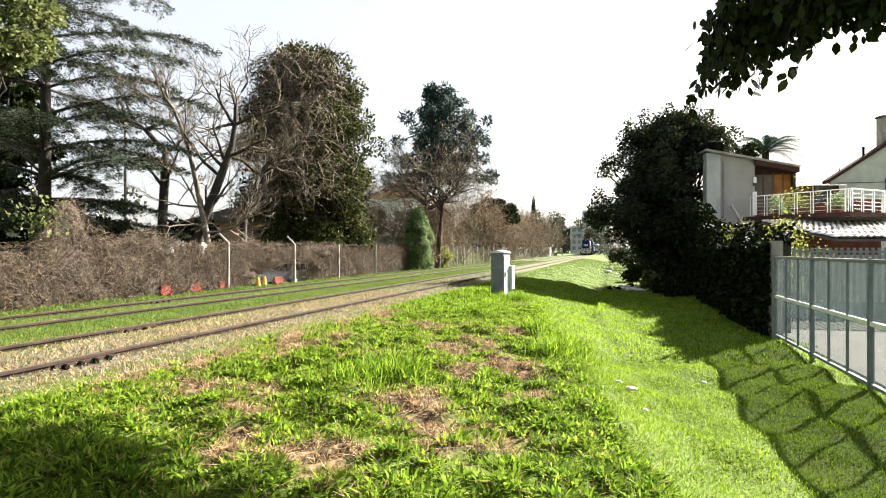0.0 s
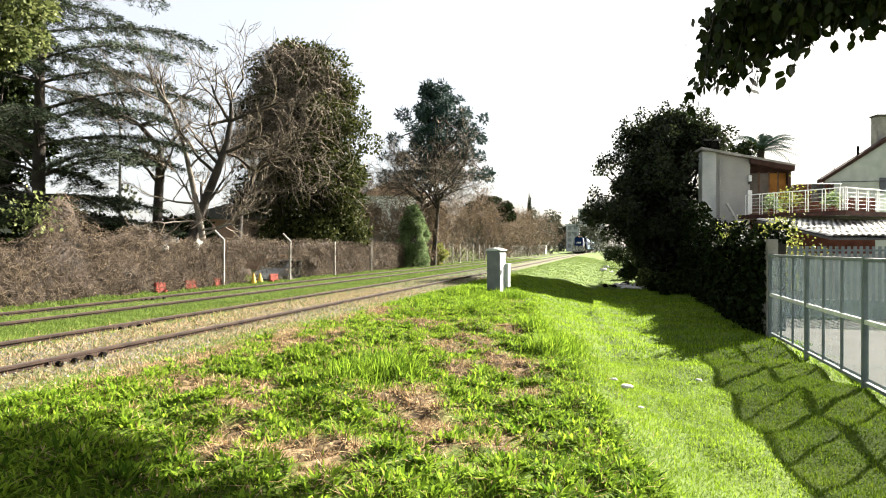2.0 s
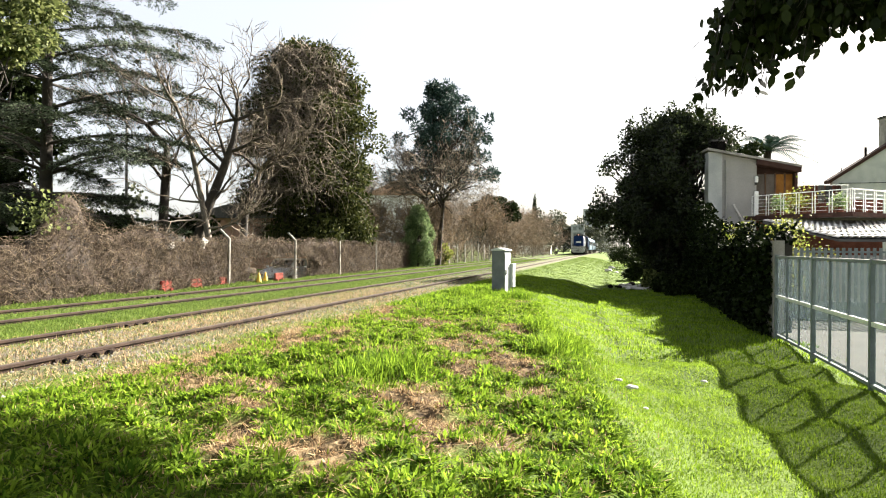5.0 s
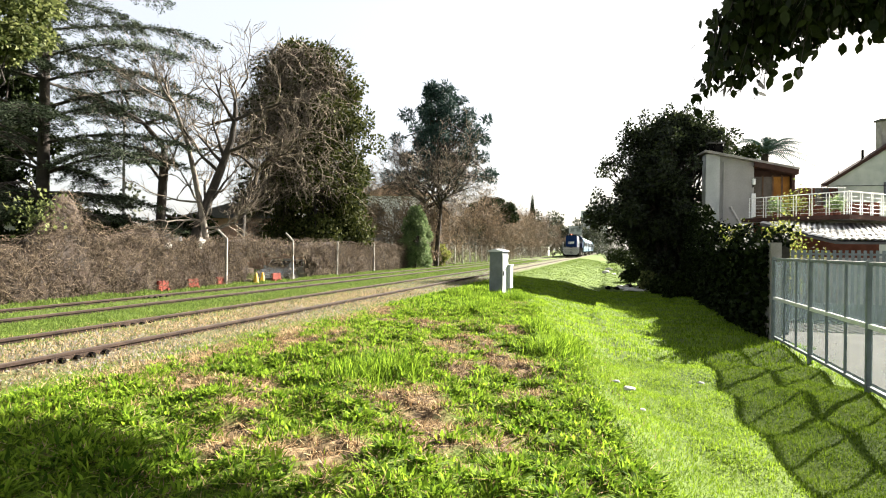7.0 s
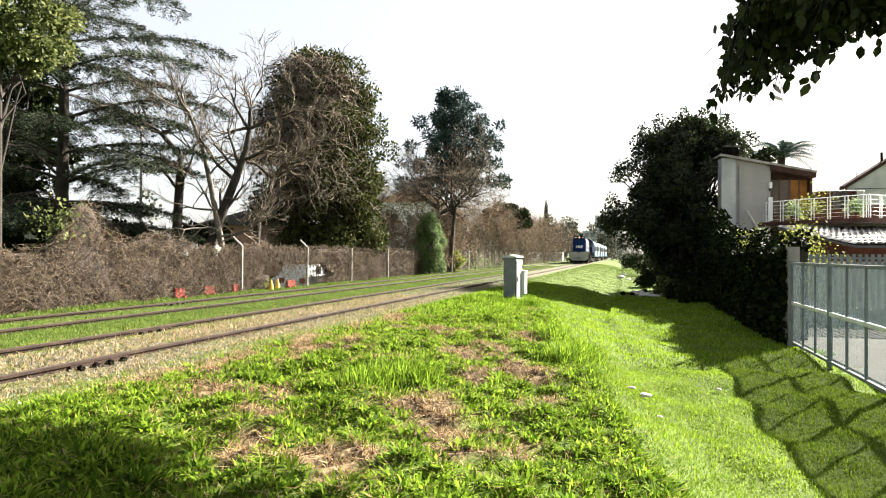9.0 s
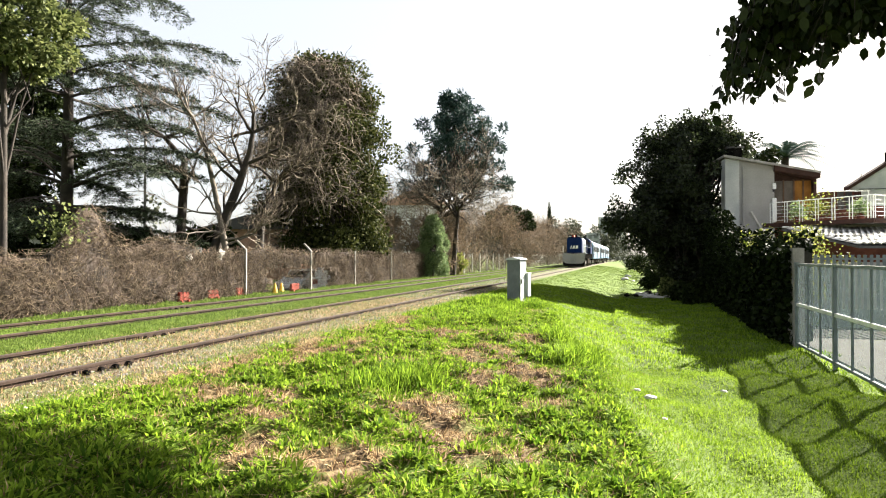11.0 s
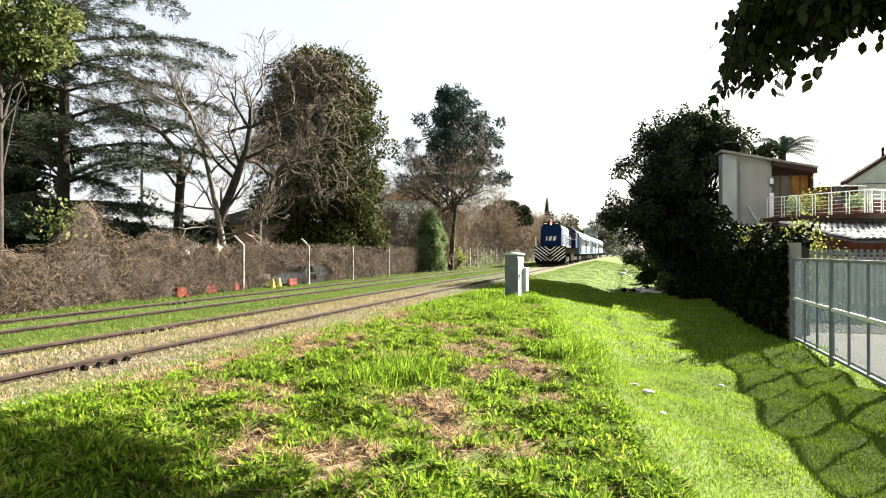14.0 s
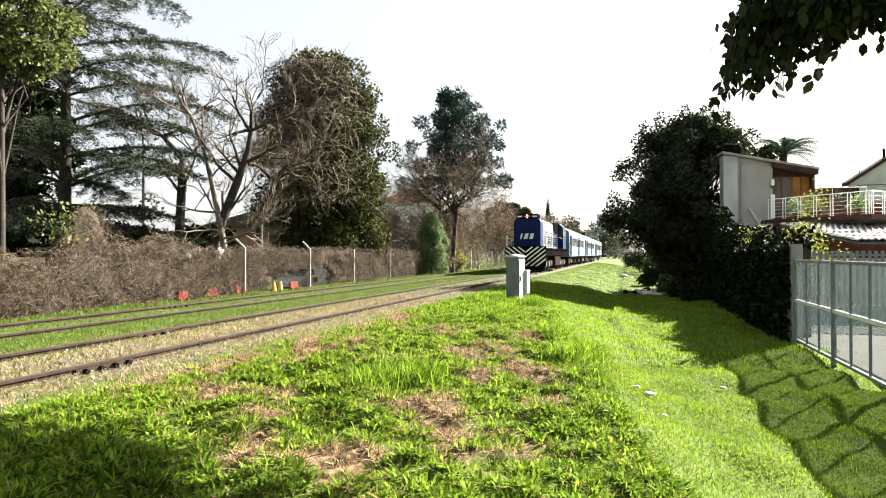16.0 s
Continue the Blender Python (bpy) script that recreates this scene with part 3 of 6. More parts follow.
# ---- house with balcony, low tiled roof, neighbours ----
def build_house():
    t = thing("house", "two-storey grey rendered house with wooden upper room", "house", at=(4.60, 34.5, 0), rz=7)
    t.scale.x = 0.93
    # local x to the right along the front, y to the back
    part("pier", box((0.0, 0.74, -0.12, 0.6, -1.2, 6.33)), M_WALLPALE, t, "pale concrete pier", bevel=0.02)
    part("wall", prism([(0.74, -1.2), (2.55, -1.2), (2.55, 5.88), (0.74, 6.24)], "y", 0.0, 0.25), M_WALL, t, "grey rendered wall")
    part("wall", box((0.74, 1.0, 0.25, 3.0, -1.2, 5.9)), M_WALL, t)
    part("wall", box((2.55, 9.5, 1.1, 1.35, -1.2, 3.0)), M_REDWALL, t, "red-brown balcony wall")
    part("wall", box((2.3, 2.55, 0.25, 1.1, -1.2, 5.8)), M_WALL, t)
    part("parapet", box((5.2, 9.5, 1.1, 1.35, 3.0, 3.95)), M_REDWALL, t, "red-brown parapet")
    part("wall", box((2.56, 4.55, 0.36, 0.5, 2.9, 3.5)), M_WOOD, t, "wooden panelling")
    # The pale concrete colour carries the sunlight on the roof's edge.
    part("roof", prism([(-0.1, 6.40), (4.75, 5.48), (4.75, 5.58), (-0.1, 6.52)], "y", -0.35, 3.0), M_CONC, t, "thin sloping roof coloured pale for its sunlit edge")
    part("fascia", prism([(2.45, 5.66), (4.72, 5.24), (4.72, 5.48), (2.45, 5.91)], "y", -0.32, -0.22), M_DARKWOOD, t, "dark brown fascia board")
    part("soffit", prism([(2.5, 5.66), (4.7, 5.24), (4.7, 5.28), (2.5, 5.70)], "y", -0.22, 1.2), M_DARKWOOD, t)
    part("wall", box((4.55, 4.7, 0.1, 2.9, 3.0, 5.24)), M_DARKWOOD, t, "dark wooden corner")
    w = part("window", box((2.6, 4.55, 0.35, 0.42, 3.5, 5.3)), M_DARKWOOD, t, "wooden window wall")
    part("transom", prism([(2.56, 5.2), (4.55, 5.2), (4.55, 5.26), (2.56, 5.64)], "y", 0.43, 0.5), M_DARKWOOD, t, "dark boards under the roof")
    for i, (a, b, m) in enumerate(((2.66, 3.08, M_CURTAIN), (3.16, 3.6, M_CURTAIN), (3.68, 4.08, M_AMBER), (4.16, 4.52, M_AMBER))):
        part("pane", box((a, b, 0.33, 0.348, 3.5, 5.2)), m, w, "amber curtained pane" if m is M_AMBER else "drab curtained pane")
    for x in (2.62, 3.12, 3.64, 4.12):
        part("frame", box((x - 0.04, x + 0.04, 0.3, 0.35, 3.45, 5.26)), M_WOOD, w)
    ch = part("chimney", box((0.4, 1.15, 0.7, 1.4, 6.1, 7.0)), M_UNDER, t, "dark chimney stack", bevel=0.02)
    part("cap", box((0.32, 1.23, 0.62, 1.48, 7.0, 7.08)), M_SLATE, ch)
    l = part("wall_lamp", box((2.42, 2.58, -0.2, -0.06, 4.75, 5.05)), M_WHITE, t, "white wall lantern", bevel=0.02)
    part("bracket", box((2.46, 2.54, -0.08, 0.02, 4.62, 4.75)), M_BLACK, l)
    part("band", box((2.4, 2.62, -0.14, -0.02, 3.1, 4.3)), M_WHITE, t, "white corner pillar", bevel=0.02)
    part("prop", rod((1.2, -0.4, 3.6), (1.75, -0.5, 2.6), 0.09, 4), M_LITTER, t, "pale leaning board")
    part("drain", rod((0.95, -0.06, -0.5), (0.95, -0.06, 5.9), 0.04), M_WALL, t)
    # balcony: two sides meeting at a corner above the tiled roof
    BX, BY, BZ, BR = 6.25, 32.3, 2.86, -47.0
    b = thing("balcony", "balcony with white tubular railing and a brown edge beam", "balcony", at=(BX, BY, BZ), rz=BR)
    LX, LY = 4.55, 5.0
    part("slab", box((-0.3, LX, 0, LY, -0.13, 0.0)), M_CONC, b)
    part("beam", box((-0.3, LX + 0.1, -0.12, -0.003, -0.14, 0.05)), M_DARKWOOD, b, "dark red-brown edge beam", bevel=0.01)
    part("beam", box((LX + 0.003, LX + 0.1, -0.003, LY, -0.14, 0.05)), M_DARKWOOD, b, "dark red-brown edge beam", bevel=0.01)
    for p, q in (((0.0, 0.04), (LX, 0.04)), ((LX, 0.04), (LX, LY))):
        part("handrail", rod((*p, 1.0), (*q, 1.0), 0.02), M_WHITE, b)
        for k in range(5):
            part("bar", rod((*p, 0.17 + k * 0.16), (*q, 0.17 + k * 0.16), 0.006, 6), M_WHITE, b)
        n = 7
        for k in range(n):
            for d in (0, 0.13):
                f = min(1.0, k / (n - 0.7) + d / 4.6)
                x, y = p[0] + (q[0] - p[0]) * f, p[1] + (q[1] - p[1]) * f
                part("baluster", box((x - 0.013, x + 0.013, y - 0.013, y + 0.013, 0, 1.0)), M_WHITE, b)
    # things on the balcony
    for x, y, h, m, lab in ((1.9, 0.7, 0.85, M_YELLOWLEAF, "leafy yellow-green potted plant on the balcony"), (1.0, 0.6, 0.6, M_SHRUB, "green potted plant on the balcony"), (3.6, 0.8, 0.5, M_SHRUB, "small green potted plant on the balcony")):
        rng = np.random.default_rng(int(x * 10))
        a = radians(BR)
        p = thing("potted_plant", lab, "plant", "balcony plants", at=(BX + x * math.cos(a) - y * math.sin(a), BY + x * math.sin(a) + y * math.cos(a), BZ))
        bm = bmesh.new()
        bmesh.ops.create_cone(bm, segments=14, radius1=0.13, radius2=0.19, depth=0.32, cap_ends=True, matrix=pose(0, 0, 0.16))
        part("pot", bm, M_REDWALL, p, "terracotta pot")
        q = rng.normal(size=(420, 3)) * (0.22, 0.22, 0.2) * h / 0.6 + (0, 0, 0.35 + h * 0.4)
        attach("foliage", leaves("foliage", q, m, rng, 0.12, 0.035), p)
    dr = thing("laundry", "dark cloths hung out to dry on the balcony", "laundry", at=(9.5, 32.6, 2.86), rz=13)
    part("pole", rod((-0.6, 0, 1.5), (1.0, 0, 1.5), 0.015), M_WHITE, dr)
    for x in (-0.55, 0.95):
        part("stand", rod((x, 0, 0), (x, 0, 1.5), 0.015), M_WHITE, dr)
    for x, m in ((-0.4, M_SLATE), (-0.05, M_BLACK), (0.35, M_DARKWOOD)):
        bm = bmesh.new()
        n = 8
        vs = [[bm.verts.new((x + 0.3 * i / n, 0.02 + 0.03 * math.sin(i * 1.9 + r), 1.5 - r * 0.21)) for i in range(n + 1)] for r in range(5)]
        for r in range(4):
            for i in range(n):
                bm.faces.new((vs[r][i], vs[r][i + 1], vs[r + 1][i + 1], vs[r + 1][i]))
        bmesh.ops.solidify(bm, geom=bm.faces[:], thickness=0.01)
        part("cloth", bm, m, dr, "hanging dark cloth")


build_house()


def build_tiled_roof():
    t = thing("low_outbuilding", "low outbuilding with a roof of pale curved tiles", "outbuilding", at=(7.7, 25.1, 0), rz=13)
    W, run, z0, z1 = 9.0, 5.8, 1.74, 2.62
    part("wall", box((0.3, W, 0.35, 0.55, -1.0, 1.15)), M_WALL, t)
    part("wall", box((0.3, 0.5, 0.55, run, -1.0, 1.15)), M_WALL, t)
    slope = math.atan2(z1 - z0, run)
    part("deck", prism([(0, z0 - 0.1), (run, z1 - 0.1), (run, z1 - 0.02), (0, z0 - 0.02)], "x", 0, W), M_SLATE, t)
    bm = bmesh.new()
    n = 7
    # one curved tile, laid along the slope
    rows = []
    for s, r in ((0.0, 0.115), (0.5, 0.095)):
        rows.append([bm.verts.new((r * 1.05 * math.cos(math.pi * i / n), s, r * 0.75 * math.sin(math.pi * i / n) + (0.03 if s == 0 else 0))) for i in range(n + 1)])
    for i in range(n):
        bm.faces.new((rows[0][i], rows[0][i + 1], rows[1][i + 1], rows[1][i]))
    me = bpy.data.meshes.new("tile")
    bm.to_mesh(me)
    bm.free()
    me.materials.append(M_TILE)
    rows_n, cols = 13, 19
    far = []
    for r in range(rows_n):
        for c in range(cols * 2):
            x, s = 0.13 + c * 0.235, r * 0.445
            m = Matrix.Translation((x + random.uniform(-0.012, 0.012), s * math.cos(slope), z0 + s * math.sin(slope) + 0.01)) @ Matrix.Rotation(slope + random.uniform(-0.02, 0.02), 4, "X")
            if c < 20:
                ob = attach("tile", me, t)
                ob.matrix_basis = m
            else:
                far.append(m)
    jb = bmesh.new()
    for m in far:
        tmp = len(jb.verts)
        jb.from_mesh(me)
        jb.verts.ensure_lookup_table()
        bmesh.ops.transform(jb, matrix=m, verts=jb.verts[tmp:])
    tagged(part("tiles", jb, M_TILE, t), kind="stuff")


build_tiled_roof()


def build_neighbours():
    t = thing("gabled_house", "pale gabled house with a thin dark verge", "house", at=(14.3, 48.0, -0.2), rz=12)
    part("wall", prism([(0, -0.8), (8, -0.8), (8, 6.6), (4.3, 9.0), (0, 6.2)], "y", 0, 0.3), M_WALLPALE, t)
    part("verge", prism([(-0.3, 6.05), (4.3, 9.05), (4.3, 9.3), (-0.3, 6.3)], "y", -0.15, 0.45), M_DARKWOOD, t, "dark roof edge")
    part("window", box((3.6, 4.1, -0.05, 0.05, 5.4, 6.4)), M_GLASS, t)
    part("flue", rod((2.3, 0.2, 7.4), (2.3, 0.2, 8.6), 0.08), M_UNDER, t, "dark flue pipe")
    part("flue", rod((0.7, 0.2, 6.5), (0.7, 0.2, 7.2), 0.03), M_UNDER, t)
    part("wall", box((-2.2, 0.1, -0.6, 0.5, -0.8, 5.9)), M_REDWALL, t, "dark red lean-to")
    c = part("chimney", box((3.75, 4.6, 0.5, 1.2, 8.4, 10.7)), M_CONC, t, "grey chimney stack", bevel=0.02)
    part("cap", box((3.68, 4.67, 0.43, 1.27, 10.7, 10.82)), M_SLATE, c)
    part("cable", rod((0.4, -0.1, 6.1), (7.8, -0.1, 6.25), 0.02, 5), M_UNDER, t)
    # ivy wall between the fence and the house
    w = tagged(new("boundary_wall", None), "boundary wall overgrown with shade-darkened ivy", "wall", kind="structure")
    part("wall", box((3.72, 3.95, 16.6, 34.3, -1.1, 1.55)), M_CONC, w)
    part("pier", box((3.98, 4.3, 17.3, 17.65, -1.1, 1.8)), M_YARD, w, "concrete end pier", bevel=0.01)
    rng = np.random.default_rng(5)
    n = 22000
    y = rng.uniform(16.7, 34.3, n)
    h = 1.75 + 0.25 * np.sin(y * 1.3) + 0.2 * np.sin(y * 3.1) + np.clip((y - 24) / 6, 0, 1) * 1.5
    z = -0.95 + (h + 0.95) * rng.uniform(0, 1, n) ** 0.8
    x = 3.72 - rng.uniform(0, 0.3, n) * (0.5 + 0.5 * np.sin(y * 2 + z * 3) ** 2) + np.where(z > 1.5, rng.uniform(0, 0.6, n), 0)
    attach("ivy", leaves("ivy", np.stack([x, y, z], 1), M_IVY, rng, 0.13, 0.06, droop=0.5), w, "ivy leaves coloured near-black for shade")
    # yellowish shrub over the wall
    s = thing("flowering_shrub", "yellow-green shrub leaning over the wall", "shrub", at=(4.75, 22.2, -0.8))
    out = []
    for k in range(8):
        grow(rng, (0, 0, 0), (rng.normal() * 0.28, rng.normal() * 0.3, 1.0), 2.1, 0.03, 2, out, (3, 4), 0.3, 0.1, 0.42)
    attach("stem", tubes("stem", [(p, r) for p, r, _ in out], M_BRANCH, 4), s)
    tips = np.concatenate([p[2:] for p, r, l in out if l <= 1])
    pos = np.repeat(tips, 12, 0) + rng.normal(size=(len(tips) * 12, 3)) * 0.16
    attach("foliage", leaves("foliage", pos, M_YELLOWLEAF, rng, 0.085, 0.028), s)
    # palm behind the house
    p = thing("palm", "palm with arching fronds behind the house", "palm", at=(10.7, 50.0, -0.5))
    attach("trunk", tubes("trunk", [(np.array([[0, 0, 0], [0.1, 0, 3], [0.05, 0.1, 6], [0, 0, 9.0]]), [0.32, 0.26, 0.24, 0.26])], M_BARK, 9), p)
    for k in range(22):
        a = k * 2.4
        el = 0.25 + 0.9 * ((k * 7) % 22) / 22
        u = np.linspace(0, 1, 14)
        L = 3.3
        r = L * u * math.cos(el) + 0.35 * u ** 2
        zz = 9.0 + L * u * math.sin(el) - 1.9 * u ** 2.2
        spine = np.stack([r * math.cos(a), r * math.sin(a), zz], 1)
        V, F = [], []
        side = np.array([-math.sin(a), math.cos(a), 0])
        for i in range(1, 14):
            for sg in (-1, 1):
                for off in (0, 0.5):
                    q = spine[i - 1] * off + spine[i] * (1 - off)
                    l = 0.55 * math.sin(math.pi * min(1, u[i] * 0.85 + 0.1))
                    d = unit(spine[i] - spine[i - 1])
                    tip = q + side * sg * l + d * l * 0.5 - np.array([0, 0, l * 0.45])
                    b = len(V)
                    V += [q - d * 0.06, q + d * 0.06, tip]
                    F.append((b, b + 1, b + 2))
        attach("frond", fast_mesh("frond", np.array(V), np.array(F), [M_PINE]), p)


build_neighbours()


# ---- trees ----
def crown_points(rng, n, clumps, shell=0.55):
    """Leaf places on lumpy clumps: clumps are (centre, radii)."""
    w = np.array([c[1][0] * c[1][2] for c in clumps])
    pick = rng.choice(len(clumps), n, p=w / w.sum())
    C = np.array([c[0] for c in clumps])[pick]
    R = np.array([c[1] for c in clumps])[pick]
    d = unit(rng.normal(size=(n, 3)))
    r = rng.uniform(shell, 1.0, (n, 1)) ** 0.7
    return C + d * R * r, d


def clumpy(rng, centre, radii, count, size):
    """Clumps scattered over an ellipsoid's outer part."""
    out = []
    for _ in range(count):
        d = unit(rng.normal(size=3))
        f = rng.uniform(0.45, 0.95)
        s = size * rng.uniform(0.7, 1.35)
        out.append((np.array(centre) + d * np.array(radii) * f, (s, s, s * 0.85)))
    return out


def bare_tree(name, label, at, height, seed, mat=None, levels=4, kids=(3, 5), radius=0.2, lean=(0, 0, 1), angle=0.75, lift=0.25, shrink=0.62, group="bare trees", bend=0.35, sides=5, first=0.3, rmin=0.01, cloud=0):
    rng = np.random.default_rng(seed)
    t = thing(name, label, "tree", group, at=at)
    out = []
    grow(rng, (0, 0, -0.9), lean, height * 0.42 + 0.6, radius, levels, out, kids, bend, lift, shrink, 0.4, 5, angle, first, rmin)
    big = [(p, r) for p, r, l in out if l >= levels - 1]
    small = [(p, r) for p, r, l in out if l < levels - 1]
    attach("trunk", tubes("trunk", big, mat or M_BRANCH, 7), t)
    attach("crown", tubes("crown", small, M_TWIGPALE, 3), t, "bare twigs")
    if cloud:
        tips = np.concatenate([p[1:] for p, r, l in out if l <= 1])
        q = tips[rng.integers(len(tips), size=cloud)] + rng.normal(size=(cloud, 3)) * 0.25
        tagged(attach("brushwood", leaves("brushwood", q, M_BRUSH, rng, 0.6, 0.016), t, "fine brown brushwood"), kind="stuff")
    return t


def build_cedar():
    rng = np.random.default_rng(11)
    t = thing("cedar", "large dark cedar with drooping grey-green sprays", "tree", at=(-23.6, 21.2, -0.3))
    H = 17.5
    attach("trunk", tubes("trunk", [(np.array([[0, 0, 0], [0.05, 0, 5], [0, 0.1, 10], [0, 0, H]]), [0.3, 0.25, 0.18, 0.04])], M_BARK, 9), t)
    limbs, P, D = [], [], []
    z = 2.6
    k = 0
    while z < H - 0.8:
        f = (z - 2.6) / (H - 2.6)
        L0 = 7.9 * (1 - f) ** 0.31 * (0.66 + 0.34 * min(1, f * 2.2)) + 0.3
        for j in range(5):
            a = k * 2.4 + rng.uniform(-0.5, 0.5)
            k += 1
            L = L0 * rng.uniform(0.7, 1.12)
            u = np.linspace(0, 1, 9)
            rise = rng.uniform(0.02, 0.28) * L
            r = L * u
            zz = z + rng.uniform(-0.3, 0.3) + rise * np.sin(u * 2.0) - 0.13 * L * u ** 2.6
            wig = 0.25 * np.sin(u * 5 + k) * u
            pts = np.stack([r * math.cos(a) - wig * math.sin(a), r * math.sin(a) + wig * math.cos(a), zz], 1)
            limbs.append((pts, np.linspace(0.075 * (1 - f) + 0.025, 0.008, 9)))
            # flat side sprays, hanging at their ends
            for s in np.arange(0.14, 1.0, 0.34 / L):
                i = min(int(s * 8), 7)
                q = pts[i] + (pts[i + 1] - pts[i]) * (s * 8 - i)
                for sg in (-1, 1):
                    l = (0.35 + 1.25 * math.sin(math.pi * (0.15 + 0.8 * s))) * rng.uniform(0.6, 1.15)
                    b = a + sg * rng.uniform(0.7, 1.2)
                    v = np.linspace(0, 1, 5)
                    sp = q + np.stack([math.cos(b) * l * v, math.sin(b) * l * v, -0.36 * l * v ** 2 + 0.03], 1)
                    limbs.append((sp[::2], np.array([0.014, 0.009, 0.004])))
                    m = int(9 * l) + 3
                    w = rng.uniform(0.05, 1, m)
                    base = np.stack([np.interp(w, v, sp[:, c]) for c in range(3)], 1)
                    base = base + rng.normal(size=(m, 3)) * 0.05
                    if f < 0.4 and k % 5 == 1:
                        continue
                    P.append(base)
                    D.append(np.tile([math.cos(b), math.sin(b), -0.25], (m, 1)))
        z += 1.0 + 0.4 * rng.uniform()
    attach("branch", tubes("branch", limbs, M_BARK, 4), t)
    P, D = np.concatenate(P), np.concatenate(D)
    P = np.repeat(P, 10, 0) + rng.normal(size=(len(P) * 10, 3)) * (0.09, 0.09, 0.03)
    attach("crown", leaves("crown", P, M_CEDAR, rng, 0.15, 0.015, along=np.repeat(D, 10, 0), spread=0.8), t, "grey-green needle sprays")


build_cedar()


def leafy_tree(name, label, at, clumps, n, mat, seed, trunk_h, trunk_r, leaf=(0.2, 0.08), shell=0.5, group="", lean=(0, 0)):
    rng = np.random.default_rng(seed)
    t = thing(name, label, "tree", group, at=at)
    lines = [(np.array([[0, 0, -1.1], [lean[0] * 0.3, lean[1] * 0.3, trunk_h * 0.4], [lean[0], lean[1], trunk_h]]), [trunk_r, trunk_r * 0.8, trunk_r * 0.45])]
    top = np.array([lean[0], lean[1], trunk_h])
    for c, r in clumps[::2]:
        c = np.asarray(c, float)
        s = top * rng.uniform(0.45, 0.95)
        mid = (s + c) / 2 + rng.normal(size=3) * 0.3
        lines.append((np.array([s, mid, c]), [trunk_r * 0.35, trunk_r * 0.22, 0.02]))
    attach("trunk", tubes("trunk", lines, M_BARK, 7), t)
    p, d = crown_points(rng, n, clumps, shell)
    attach("crown", leaves("crown", p, mat, rng, leaf[0], leaf[1], along=d * 0.5), t)
    return t, rng


